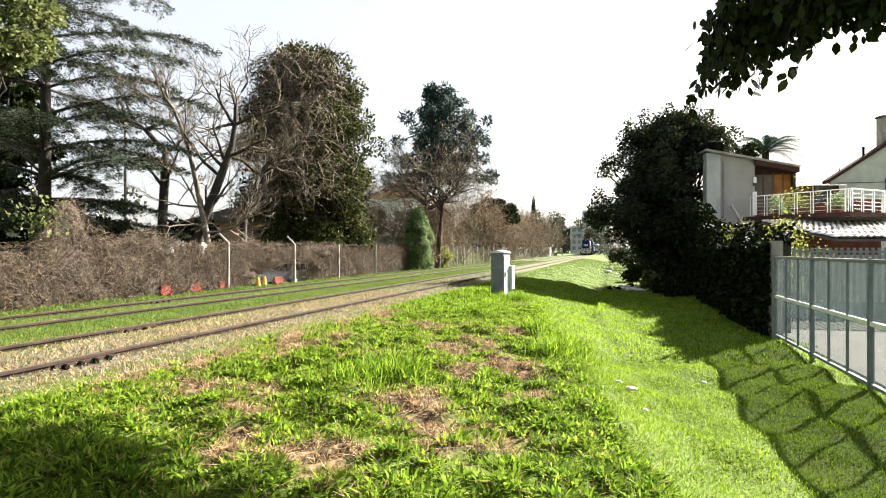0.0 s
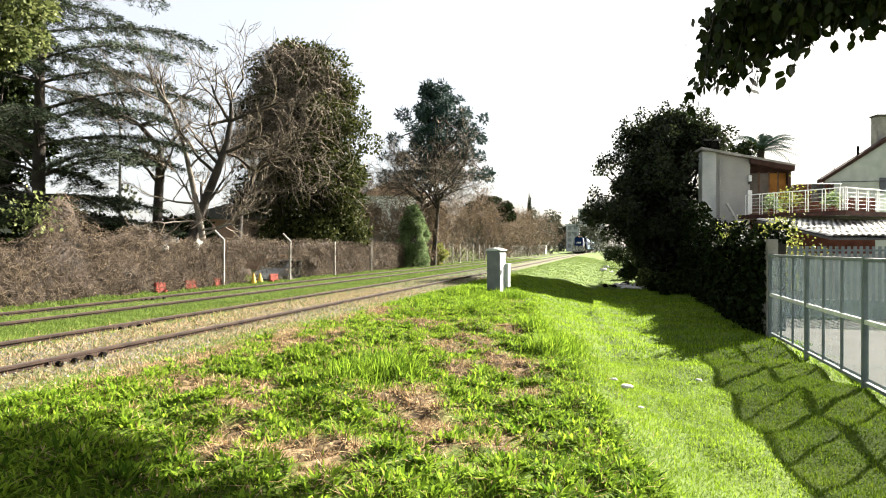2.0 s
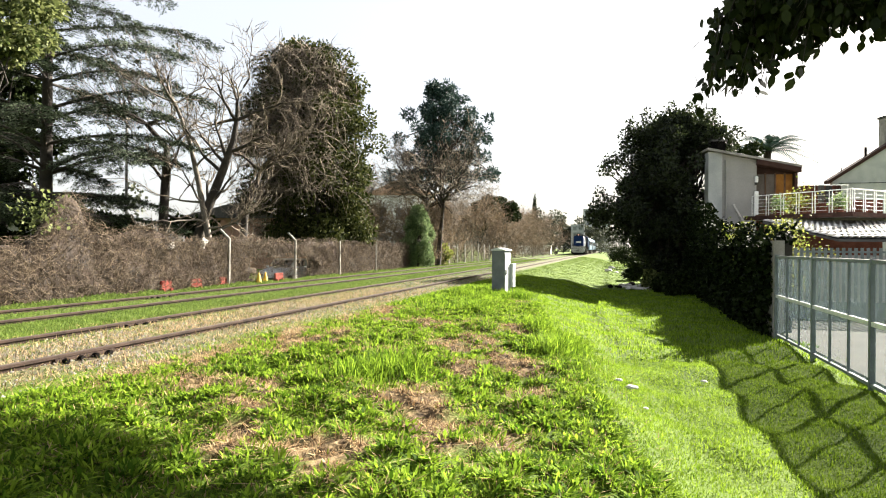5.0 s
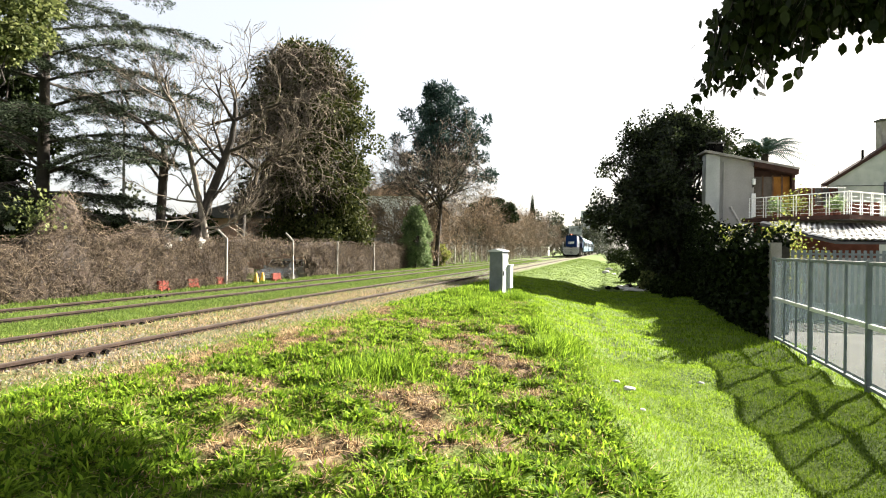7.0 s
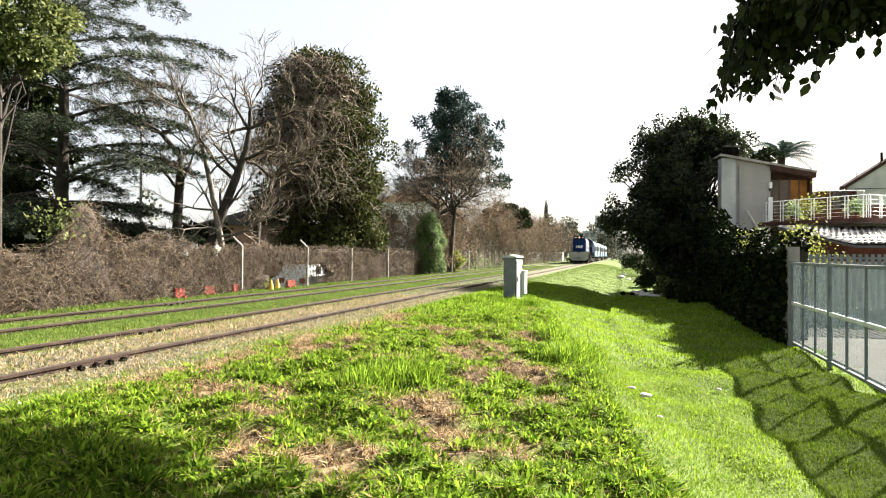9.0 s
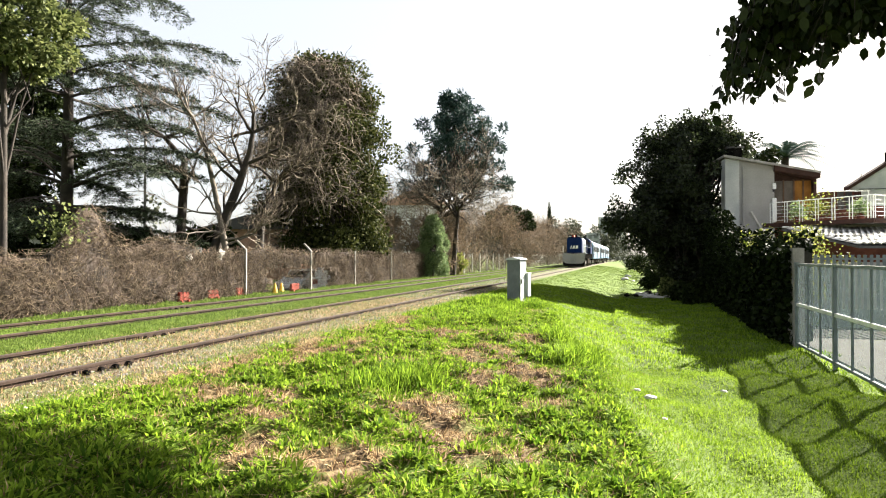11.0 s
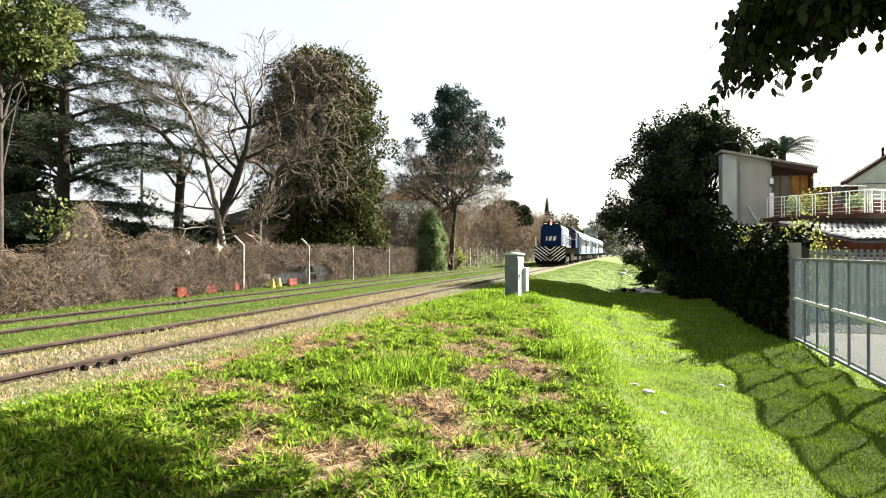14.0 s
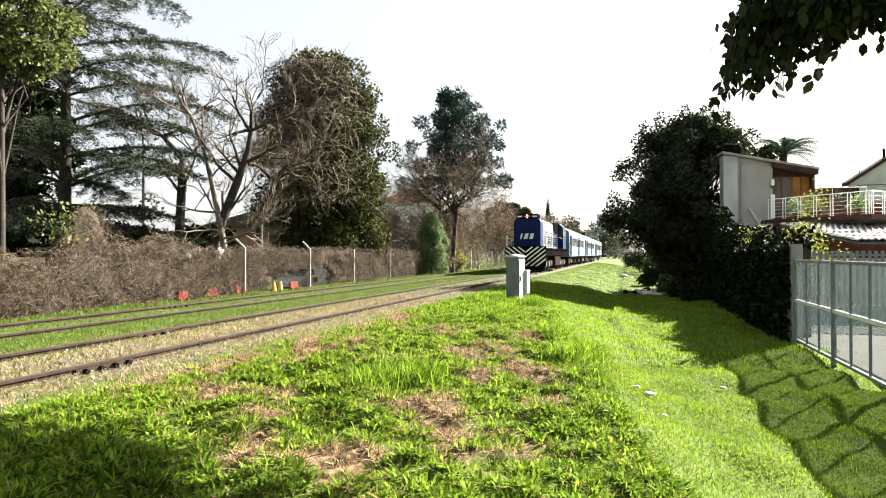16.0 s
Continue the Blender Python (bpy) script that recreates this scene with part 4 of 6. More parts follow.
def build_left_trees():
    rng = np.random.default_rng(21)
    # yellow-green broadleaf by the cedar
    cl = clumpy(rng, (0.4, 0.3, 8.6), (1.7, 1.6, 1.5), 22, 0.5)
    leafy_tree("broadleaf_tree", "broadleaf tree with sunlit yellow-green leaves", (-18.5, 14.4, -0.3), cl, 9000, M_BROAD, 22, 8.0, 0.14, (0.17, 0.05))
    # dark evergreens behind the cedar
    cl = []
    for z, r in ((1.8, 2.6), (3.4, 3.0), (5.0, 3.0), (6.6, 2.8), (8.2, 2.4), (9.8, 1.9), (11.2, 1.1)):
        cl += clumpy(rng, (0, 0, z), (r, r, 0.7), 13, 0.6)
    leafy_tree("evergreen_tree", "dark evergreen standing behind the cedar", (-29.6, 24.2, -0.3), cl, 17000, M_DARKLEAF, 25, 7, 0.25, (0.26, 0.09))
    for x, y in ((-24.0, 24.6), (-27.0, 27.0), (-21.6, 28.5)):
        cl = clumpy(rng, (0, 0, 1.9), (2.3, 1.6, 1.5), 16, 0.55)
        leafy_tree("evergreen_shrub", "dark evergreen shrub behind the vine fence", (x, y, -0.3), cl, 4500, M_DARKLEAF, 26, 2, 0.1, (0.2, 0.08), group="evergreen shrubs")
    # tall tree smothered in vines
    cl = []
    for z, r in ((2.4, 4.3), (4.2, 4.9), (6.0, 5.2), (7.8, 5.3), (9.4, 5.2), (10.8, 4.7), (12.0, 3.6), (13.0, 1.9)):
        cl += clumpy(rng, (-0.16 * max(0, z - 7.5), 0, z), (r * 0.85, r * 0.75, 0.9), int(5 + r * 5), 0.95)
    t, _ = leafy_tree("vine_covered_tree", "broad dark evergreen tree half covered in dry vines", (-17.7, 34.4, -0.3), cl, 72000, M_IVYTREE, 23, 9.5, 0.4, (0.19, 0.07), shell=0.35)
    lines = []
    for k in range(15000):
        c, r = cl[rng.integers(len(cl))]
        d = unit(rng.normal(size=3) + np.array([0.3, -1.0, 0.2]))
        q = c + d * np.array(r) * rng.uniform(1.0, 1.25) + np.array([0.15, -0.3, 0.0])
        if q[0] * 0.89 + q[1] * 0.46 > 0.9 + rng.normal() * 0.9 or q[2] > 13.2 or (q[2] < 4.5 and q[0] > -2.5):
            continue
        w = unit(rng.normal(size=3) + np.array([0.2, -0.2, -0.5]))
        l = rng.uniform(0.5, 1.7)
        lines.append((np.array([q, q + w * l * 0.5 + rng.normal(size=3) * 0.12, q + w * l + np.array([0, 0, -0.15 * l])]), [0.02, 0.015, 0.007]))
    attach("vine", tubes("vine", lines, M_GREYVINE, 3), t, "tangled dry vines")
    # blue-green pine behind a spreading bare tree
    cl = []
    for z, r in ((8.0, 5.4), (9.6, 5.3), (11.2, 4.9), (12.8, 4.2), (14.2, 3.0), (15.4, 1.6)):
        cl += clumpy(rng, (0.3, 0, z), (r, r, 0.6), int(5 + r * 5), 0.5)
    leafy_tree("pine", "tall blue-green pine with tufted branches", (-14.8, 53.0, -0.3), cl, 22000, M_PINE, 24, 15.0, 0.33, (0.34, 0.05), shell=0.3)
    rng = np.random.default_rng(31)
    t = thing("flat_topped_tree", "bare flat-topped tree with a dense net of twigs", "tree", "bare trees", at=(-14.2, 48.2, -0.3))
    out = []
    for lean, r in (((-0.05, 0.1, 1), 0.26), ((0.08, -0.1, 1), 0.26)):
        grow(rng, (lean[0] * 6, 0, 0), lean, 6.3, r, 0, out, bend=0.06)
        top = out[-1][0][-1]
        for k in range(9):
            a = k * 0.7 + lean[0]
            grow(rng, top * (0.75 + 0.25 * rng.uniform()), (math.cos(a), math.sin(a), rng.uniform(0.35, 0.9)), 3.6, 0.1, 3, out, (5, 6), 0.4, 0.12, 0.58, 0.35, 4, 0.75, 0.2, 0.014)
    attach("trunk", tubes("trunk", [(p, r) for p, r, l in out if l == 0 and r[0] > 0.15 or l >= 2], M_BARK, 6), t)
    attach("crown", tubes("crown", [(p, r) for p, r, l in out if r[0] <= 0.15 and l < 2], M_TWIGPALE, 3), t, "bare twigs")
    # leafless trees by the vine fence
    # base, knees and top of each trunk by the vine fence; limbs fork from the upper half
    rng = np.random.default_rng(41)
    for label, mat, r0, pts in (
            ("leafless tree with a dark upright forked trunk", M_BARK, 0.26, ((-20.6, 24.6, -1.1), (-20.3, 24.6, 4.2), (-20.3, 24.7, 5.9), (-21.2, 24.4, 7.0))),
            ("leafless tree with a pale leaning trunk", M_BRANCH, 0.17, ((-17.2, 24.3, -1.1), (-17.6, 24.0, 2.2), (-18.0, 23.9, 4.3), (-18.4, 23.8, 6.1), (-19.0, 23.6, 7.7))),
            ("thick dark leafless tree leaning over the fence", M_BARK, 0.27, ((-18.6, 23.9, -1.1), (-17.9, 24.1, 2.4), (-17.0, 24.3, 4.7), (-16.6, 24.5, 6.0), (-16.5, 24.6, 7.0))),
            ("short leafless tree with spreading limbs", M_BARK, 0.24, ((-17.4, 26.3, -1.1), (-17.2, 26.4, 3.2), (-16.4, 26.6, 5.0)))):
        t = thing("bare_tree", label, "tree", "bare trees", at=pts[0])
        line = np.array(pts) - np.array(pts[0])
        k = len(line)
        out = [(line, np.linspace(r0, r0 * 0.4, k), 9)]
        for m in range(1, k):
            for _ in range(3 if m < k - 1 else 5):
                f = rng.uniform(0, 1) if m < k - 1 else 1.0
                q = line[m - 1] + (line[m] - line[m - 1]) * f
                if q[2] < 2.8:
                    continue
                way = (rng.normal() * 0.8, rng.normal() * 0.6, rng.uniform(0.1, 1.0))
                grow(rng, q, way, rng.uniform(1.3, 2.4), r0 * 0.32, 3, out, (3, 5), 0.45, 0.35, 0.62, 0.45, 5, 0.65, 0.3, 0.011)
        attach("trunk", tubes("trunk", [(p, r) for p, r, l in out if l >= 3], mat, 7), t)
        attach("crown", tubes("crown", [(p, r) for p, r, l in out if l < 3], M_TWIGPALE, 4), t, "bare twigs")
    # brown brush and small bare trees along the line
    k = 50
    for x, y, h in ((-18.6, 39, 7.8), (-19.2, 41, 8.6), (-15.9, 49, 6.0), (-17.5, 55, 7.5), (-16.6, 68, 7.4), (-15.6, 77, 7.0), (-14.8, 95, 7.5), (-14.6, 105, 8.5), (-17.8, 45, 5.8), (-19, 46, 8), (-16.5, 52, 6.5), (-17.6, 46.5, 6.4), (-18.5, 51, 8), (-15.3, 57, 5.4), (-15.6, 62, 5.6), (-17.5, 66, 7), (-15.9, 72, 8.2), (-16.5, 80, 6.8), (-15.2, 90, 8), (-16, 100, 9), (-14, 112, 8), (-13.5, 126, 8), (-16, 140, 10), (-13.5, 150, 8), (-24, 44, 9)):
        k += 1
        bare_tree("bare_shrub" if h < 7 else "bare_tree", "brown leafless thicket beside the railway" if h < 7 else "brown leafless tree beside the railway", (x, y, -0.3), h * 1.15, k, None, 4, (4, 5), 0.11, (random.uniform(-0.2, 0.2), 0, 1), 0.7, 0.3, 0.66, "leafless thicket", 0.4, 3, 0.15, 0.012 + y * 0.00012, 1700)
    rng = np.random.default_rng(71)
    # light green shrub at the fence, and neighbours
    cl = []
    for _ in range(150):
        f = rng.uniform()
        r = 1.15 * math.sin(math.pi * (0.3 + 0.62 * f)) * rng.uniform(0.2, 1.0) ** 0.5
        a = rng.uniform(0, 2 * math.pi)
        cl.append(((r * math.cos(a), r * math.sin(a), 0.3 + 4.2 * f), (0.24, 0.24, 0.32)))
    leafy_tree("tall_shrub", "tall soft green shrub at the end of the fence", (-14.1, 44.2, -0.25), cl, 20000, M_SHRUB, 72, 3.5, 0.09, (0.17, 0.026))
    cl = clumpy(rng, (0, 0, 1.0), (0.9, 0.9, 0.8), 12, 0.35)
    leafy_tree("low_shrub", "low yellow-green shrub beside the fence", (-13.9, 49.5, -0.25), cl, 2200, M_YELLOWLEAF, 73, 1.2, 0.05, (0.16, 0.05))
    cl = clumpy(rng, (0, 0, 6.5), (3.5, 3.1, 2.3), 40, 0.75)
    leafy_tree("round_tree", "round dark green evergreen above the brush", (-15.5, 84.2, -0.3), cl, 12000, M_DARKLEAF, 74, 6.0, 0.25, (0.3, 0.12))
    cl = [((0, 0, 1 + 11.4 * f), (0.75 * (1 - f) ** 0.6 + 0.08,) * 2 + (0.9,)) for f in np.linspace(0, 1, 22)]
    leafy_tree("cypress", "slim dark columnar cypress", (-16.2, 130.8, -0.3), cl, 5000, M_DARKLEAF, 75, 11.5, 0.14, (0.3, 0.08))
    # far woods closing the view
    for x0, x1, y, h, s in ((-75, -19, 78, 5.2, 81), (-60, -16, 180, 14, 82), (-40, -6, 300, 17, 83), (-6, 60, 200, 9, 84), (-110, -40, 45, 7, 85), (16, 90, 90, 6, 86)):
        r = np.random.default_rng(s)
        cl = []
        for _ in range(int((x1 - x0) * 2.2)):
            x = r.uniform(x0, x1)
            hh = h * (0.55 + 0.3 * math.sin(x * 0.35 + s) ** 2 + 0.15 * r.uniform())
            sz = 0.16 * h * r.uniform(0.7, 1.3)
            cl.append(((x, y + r.normal() * 4, hh * r.uniform(0.12, 0.95)), (sz, sz, sz)))
        p, d = crown_points(r, 9000, cl, 0.4)
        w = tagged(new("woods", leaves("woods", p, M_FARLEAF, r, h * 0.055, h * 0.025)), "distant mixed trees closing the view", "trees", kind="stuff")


build_left_trees()


def build_right_trees():
    rng = np.random.default_rng(91)
    cl = []
    for z, r in ((2.6, 1.6), (3.4, 3.3), (4.4, 4.6), (5.6, 5.0), (7.0, 4.6), (8.2, 3.7), (9.0, 2.6)):
        cl += clumpy(rng, (0.42 * max(0, z - 6.5) + 0.5 * max(0, 4.0 - z), 0, z), (r * 0.85, r * 0.85, 0.7), int(8 + r * 7), 0.72)
    for _ in range(60):
        d = unit(rng.normal(size=3) + np.array([0.25, 0, 0.8]))
        cl.append((np.array([0, 0, 5.4]) + d * np.array([4.0, 4.0, 4.2]) * rng.uniform(0.9, 1.1), (0.38, 0.38, 0.5)))
    # low skirt to the ground on the yard side, added as the black undershade
    for _ in range(110):
        z = rng.uniform(0.4, 4.0)
        cl.append((np.array([rng.uniform(-3.0 + (4.0 - z) * 0.75, 1.5), rng.uniform(-1.6, 1.6), z]), (0.6, 0.6, 0.55)))
    for _ in range(16):
        cl.append((np.array([rng.uniform(-4.1, -2.4), rng.uniform(-1.5, 1.5), rng.uniform(3.5, 4.8)]), (0.6, 0.6, 0.45)))
    # the crown stops at the house
    cl = [(c, r) for c, r in cl if not (c[0] > 1.1 and c[1] < 0.6 and c[2] < 7.5)]
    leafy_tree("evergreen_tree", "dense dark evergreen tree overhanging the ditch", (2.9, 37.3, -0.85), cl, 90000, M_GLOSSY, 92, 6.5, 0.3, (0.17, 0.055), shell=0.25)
    cl = clumpy(rng, (0, 0, 8.2), (2.4, 2.0, 1.3), 22, 0.5)
    leafy_tree("evergreen_tree", "green tree rising behind the house roof", (7.3, 44.5, -0.8), cl, 8000, M_DARKLEAF, 93, 6, 0.25, (0.2, 0.07))
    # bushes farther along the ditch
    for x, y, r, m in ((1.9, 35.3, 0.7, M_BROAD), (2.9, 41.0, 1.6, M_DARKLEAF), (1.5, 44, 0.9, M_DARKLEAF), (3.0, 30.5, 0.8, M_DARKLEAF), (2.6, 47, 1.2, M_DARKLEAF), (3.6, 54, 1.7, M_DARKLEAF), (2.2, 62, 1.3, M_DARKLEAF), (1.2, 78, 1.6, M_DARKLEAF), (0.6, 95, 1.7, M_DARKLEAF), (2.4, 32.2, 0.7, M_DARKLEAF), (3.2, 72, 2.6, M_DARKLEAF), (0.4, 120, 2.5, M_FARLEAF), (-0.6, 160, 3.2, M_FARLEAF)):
        cl = clumpy(rng, (0, 0, r * 0.75), (r * 0.75, r * 0.75, r * 0.6), 12, r * 0.35)
        leafy_tree("bush", "scrubby bush along the edge of the ditch", (x, y, -0.9), cl, 2400, m, int(y), r, 0.05, (0.17, 0.07), group="ditch bushes")
    # the tree that overhangs the camera, trunk out of sight to the right
    t = thing("overhanging_tree", "tree with a dark leafy bough hanging into view", "tree", at=(7.5, 8.2, -0.8))
    rng = np.random.default_rng(95)
    out = []
    trunk = np.array([[0, 0, -0.2], [-0.1, 0, 2.5], [-0.4, 0.2, 5.0], [-0.8, 0.5, 7.5]])
    lines = [(trunk, [0.3, 0.24, 0.19, 0.09])]
    P = []

    def spray(q, n, drop):
        e = q + np.array([rng.normal() * 0.12 - 0.25 * drop, rng.normal() * 0.15, -drop])
        lines.append((np.array([q, (q + e) / 2 + rng.normal(size=3) * 0.04, e]), [0.012, 0.008, 0.003]))
        for _ in range(n):
            P.append(q + (e - q) * rng.uniform(0.0, 1.0) + rng.normal(size=3) * 0.07)

    # low boughs that hang into view: start height, end, depth of the hanging sprays
    for k, (b, drop, n) in enumerate((((-6.2, 0.0, 5.45), 1.6, 12), ((-5.95, 0.0, 5.5), 1.5, 18), ((-5.7, 0.2, 5.5), 1.5, 30), ((-5.35, -0.1, 5.5), 1.0, 34), ((-5.0, 0.2, 5.5), 0.85, 34), ((-4.5, 0.3, 5.7), 0.85, 40), ((-4.0, 0.4, 5.8), 0.9, 40), ((-3.5, 0.2, 5.8), 0.9, 36))):
        s, b = trunk[1] * 0.3 + trunk[2] * 0.7, np.array(b)
        mid = (s + b) / 2 + np.array([0, 0, 0.6])
        lines.append((np.array([s, mid, b]), [0.09, 0.05, 0.012]))
        for _ in range(n):
            f = rng.uniform(0.86, 1.02)
            spray(mid + (b - mid) * f + rng.normal(size=3) * (0.16, 0.3, 0.08), 24, drop * rng.uniform(0.35, 1.0))
    low, P = P, []
    # the high crown, unseen; its second mass is added to block skylight
    top = trunk[3]
    for centre, radii, count in (((-5.05, 4.45, 8.85), (2.4, 1.35, 0.8), 190), ((-4.0, -3.6, 9.6), (4.6, 4.0, 1.8), 60), ((-0.6, 0.5, 8.6), (3.4, 3.2, 2.0), 34)):
        for k in range(count):
            b = np.array(centre) + unit(rng.normal(size=3)) * np.array(radii) * rng.uniform(0.15, 0.95) ** 0.6
            mid = (top + b) / 2 + np.array([0, 0, 0.6])
            lines.append((np.array([top, mid, b]), [0.07, 0.04, 0.012]))
            for _ in range(14):
                spray(b + np.clip(rng.normal(size=3), -1.5, 1.5) * (0.35, 0.35, 0.2), 11, rng.uniform(0.2, 0.4))
    attach("trunk", tubes("trunk", lines, M_BARK, 6), t)
    global BOUGH
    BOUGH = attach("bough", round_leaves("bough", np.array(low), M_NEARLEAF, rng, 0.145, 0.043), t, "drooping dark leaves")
    attach("crown", round_leaves("crown", np.array(P), M_NEARLEAF, rng, 0.27, 0.092), t, "dense dark leaves out of view, partly added to block skylight")


build_right_trees()


# ---- vine-covered fence beyond the tracks ----
FX = -14.75


def vine_top(y):
    y = np.asarray(y, float)
    top = 1.62 + 0.06 * np.sin(y * 0.9) + 0.05 * np.sin(y * 2.3)
    top = top + 1.2 * np.exp(-((y - 13.9) / 0.75) ** 2) + 0.3 * np.exp(-((y - 17.0) / 1.2) ** 2) - 0.2 * np.exp(-((y - 11.8) / 1.2) ** 2)
    return top


def vine_gap(y, z):
    """The ragged thin place low in the vines through which the road shows."""
    return 22.9 + 0.3 * math.sin(z * 9) < y < 28.7 + 0.4 * math.sin(z * 7) and -0.4 < z < 0.76 + 0.12 * math.sin(y * 2.7)


def build_vine_fence():
    t = tagged(new("vine_fence", None), "wire fence thickly covered in dry brown vines", "fence", kind="structure")
    rng = np.random.default_rng(101)
    Y0, Y1 = -6.0, 43.2
    # opaque core sheet coloured dark for the shaded depth between the vines
    ys = np.arange(Y0, Y1, 0.25)
    V, F = [], []
    nz = 9
    for i, y in enumerate(ys):
        for side in (0, 1):
            for k in range(nz):
                f = k / (nz - 1)
                z = -0.3 + (float(vine_top(y)) - 0.12 + 0.3) * f
                bulge = 0.16 * math.sin(math.pi * min(1, f + 0.15)) + 0.05 * math.sin(y * 3 + f * 7)
                V.append((FX + (bulge if side else -bulge), y, z))
    w = nz * 2
    for i in range(len(ys) - 1):
        for side in (0, 1):
            for k in range(nz - 1):
                a = i * w + side * nz + k
                if vine_gap(V[a][1], V[a][2]):
                    continue
                F.append((a, a + 1, a + w + 1, a + w))
        a = i * w + nz - 1
        F.append((a, a + nz, a + nz + w, a + w))
    attach("vine_mat", fast_mesh("vine_mat", np.array(V), np.array(F), [M_VINESHADE], True), t, "dark sheet for the shaded depth of the vines")
    lines = []
    for _ in range(19000):
        y = rng.uniform(Y0 + 12, Y1)
        top = float(vine_top(y))
        z = -0.25 + (top + 0.25) * rng.uniform(0.0, 1.0)
        x = FX + 0.2 + rng.uniform(-0.1, 0.14)
        if z > top - 0.12:
            x = FX + rng.uniform(-0.25, 0.3)
        l = rng.uniform(0.15, 0.6)
        d = unit(np.array([rng.normal() * 0.35, rng.normal(), rng.normal() * 0.8]))
        if vine_gap(y, z) and rng.uniform() < 0.74:
            continue
        p = np.array([x, y, z])
        q = p + d * l
        q[2] = min(q[2], float(vine_top(q[1])) + 0.1)
        lines.append((np.array([p, (p + q) / 2 + rng.normal(size=3) * 0.05, q]), [0.0075, 0.006, 0.0035]))
    tagged(attach("vine", tubes("vine", lines, M_TWIG, 3), t, "tangled dry brown vines"), kind="stuff")
    # yellow leaves caught in the mound
    n = 320
    y = rng.normal(size=n) * 0.3 + 13.2
    attach("leaf_tuft", leaves("leaf_tuft", np.stack([FX + rng.normal(size=n) * 0.25, y, 2.1 + rng.normal(size=n) * 0.3], 1), M_BROAD, rng, 0.12, 0.04), t, "yellow-green leaves on the vines")
    # posts with bent tops
    for k, y in enumerate((21.1, 26.3, 31.2, 36.6)):
        p = part("post", box((FX + 0.27, FX + 0.35, y - 0.04, y + 0.04, -0.4, 1.62)), M_CONC, t, "pale concrete post", bevel=0.012)
        if k < 2:
            part("arm", rod((FX + 0.33, y, 1.58), (FX + 0.05, y - 0.22, 1.95), 0.045, 6), M_CONC, p)
    # chain-link run farther on
    for y in np.arange(46, 150, 3.2):
        part("post", box((FX - 0.05, FX + 0.05, y - 0.05, y + 0.05, -0.4, 1.7)), M_CONC, t)
    lines = []
    for _ in range(3500):
        y = rng.uniform(46, 150)
        p = np.array([FX - 0.2 + rng.normal() * 0.3, y, rng.uniform(-0.2, 1.3)])
        d = unit(np.array([rng.normal() * 0.4, rng.normal(), rng.normal() + 0.4])) * rng.uniform(0.4, 1.0)
        lines.append((np.array([p, p + d * 0.5, p + d]), [0.014, 0.012, 0.006]))
    tagged(attach("dry_brush", tubes("dry_brush", lines, M_TWIGPALE, 3), t, "dry brush along the wire"), kind="stuff")
    # coloured barriers and oddments seen low through the vines
    x = FX + 0.3
    for y0, y1, m, lab in ((17.4, 18.0, M_RED, "red"), (18.9, 19.6, M_RED, "red"), (20.6, 21.1, M_RED, "red"), (24.6, 25.4, M_RED, "red")):
        b = thing("plastic_barrier", "red plastic road barrier standing at the fence", "barrier", "red barriers", at=(FX + 0.2, (y0 + y1) / 2, -0.24))
        h = (y1 - y0) / 2.4
        part("panel", box((-0.05, 0.05, -h, h, 0.06, 0.36)), m, b, bevel=0.02)
        for s in (-1, 1):
            part("foot", box((-0.12, 0.12, s * h * 0.7 - 0.05, s * h * 0.7 + 0.05, 0, 0.1)), m, b)
    for y in (22.9, 23.4):
        b = thing("traffic_cone", "small orange-yellow traffic cone at the fence", "traffic cone", "cones", at=(x + 0.2, y, -0.24))
        bm = bmesh.new()
        bmesh.ops.create_cone(bm, segments=14, radius1=0.13, radius2=0.03, depth=0.42, cap_ends=True, matrix=pose(0, 0, 0.24))
        part("cone", bm, M_YELLOW, b)
        part("base", box((-0.17, 0.17, -0.17, 0.17, 0, 0.04)), M_YELLOW, b, bevel=0.01)
    # White lumps on the vines: a rag and a pale stump, drawn alike.
    for y, z, s in ((19.7, 1.42, 0.16), (18.0, 1.3, 0.11)):
        b = thing("plastic_bag", "crumpled white lump caught on the vines", "bag", "snagged bags", at=(FX + 0.18, y, z))
        bm = bmesh.new()
        bmesh.ops.create_icosphere(bm, subdivisions=3, radius=s)
        for v in bm.verts:
            v.co = Vector(v.co) * (1 + 0.9 * noise.noise(Vector(v.co) * 9 + Vector((y, 0, 0))))
            v.co.x *= 0.5
        part("crumple", bm, M_LITTER, b)
    w = thing("top_wire", "rusty strand of wire along the fence top", "wire")
    ys = np.linspace(13, 43, 61)
    attach("strand", tubes("strand", [(np.stack([np.full(61, FX + 0.33), ys, 1.6 + 0.06 * np.cos((ys - 21.5) * 2 * np.pi / 5.3)], 1), np.full(61, 0.006))], M_RAIL, 4), w)
    p = thing("utility_pole", "thin grey pole rising behind the trees", "pole", at=(-25.6, 28.0, -0.3))
    part("pole", rod((0, 0, 0), (0, 0, 8.2), 0.07, 8), M_CONC, p)
    part("cap", rod((0, 0, 8.2), (0, 0, 8.35), 0.09, 8), M_UNDER, p)
    # low houses behind the fence
    for x, y, w, h, m, rz in ((-25.5, 40, 7, 3.6, M_SALMON, 10), (-36, 34, 9, 3.0, M_SLATE, 5)):
        hs = thing("low_house", "low house half hidden behind the trees", "house", "houses behind the trees", at=(x, y, -0.4), rz=rz)
        part("wall", box((-w / 2, w / 2, -3, 3, 0, h)), m if m is not M_SLATE else M_WALL, hs)
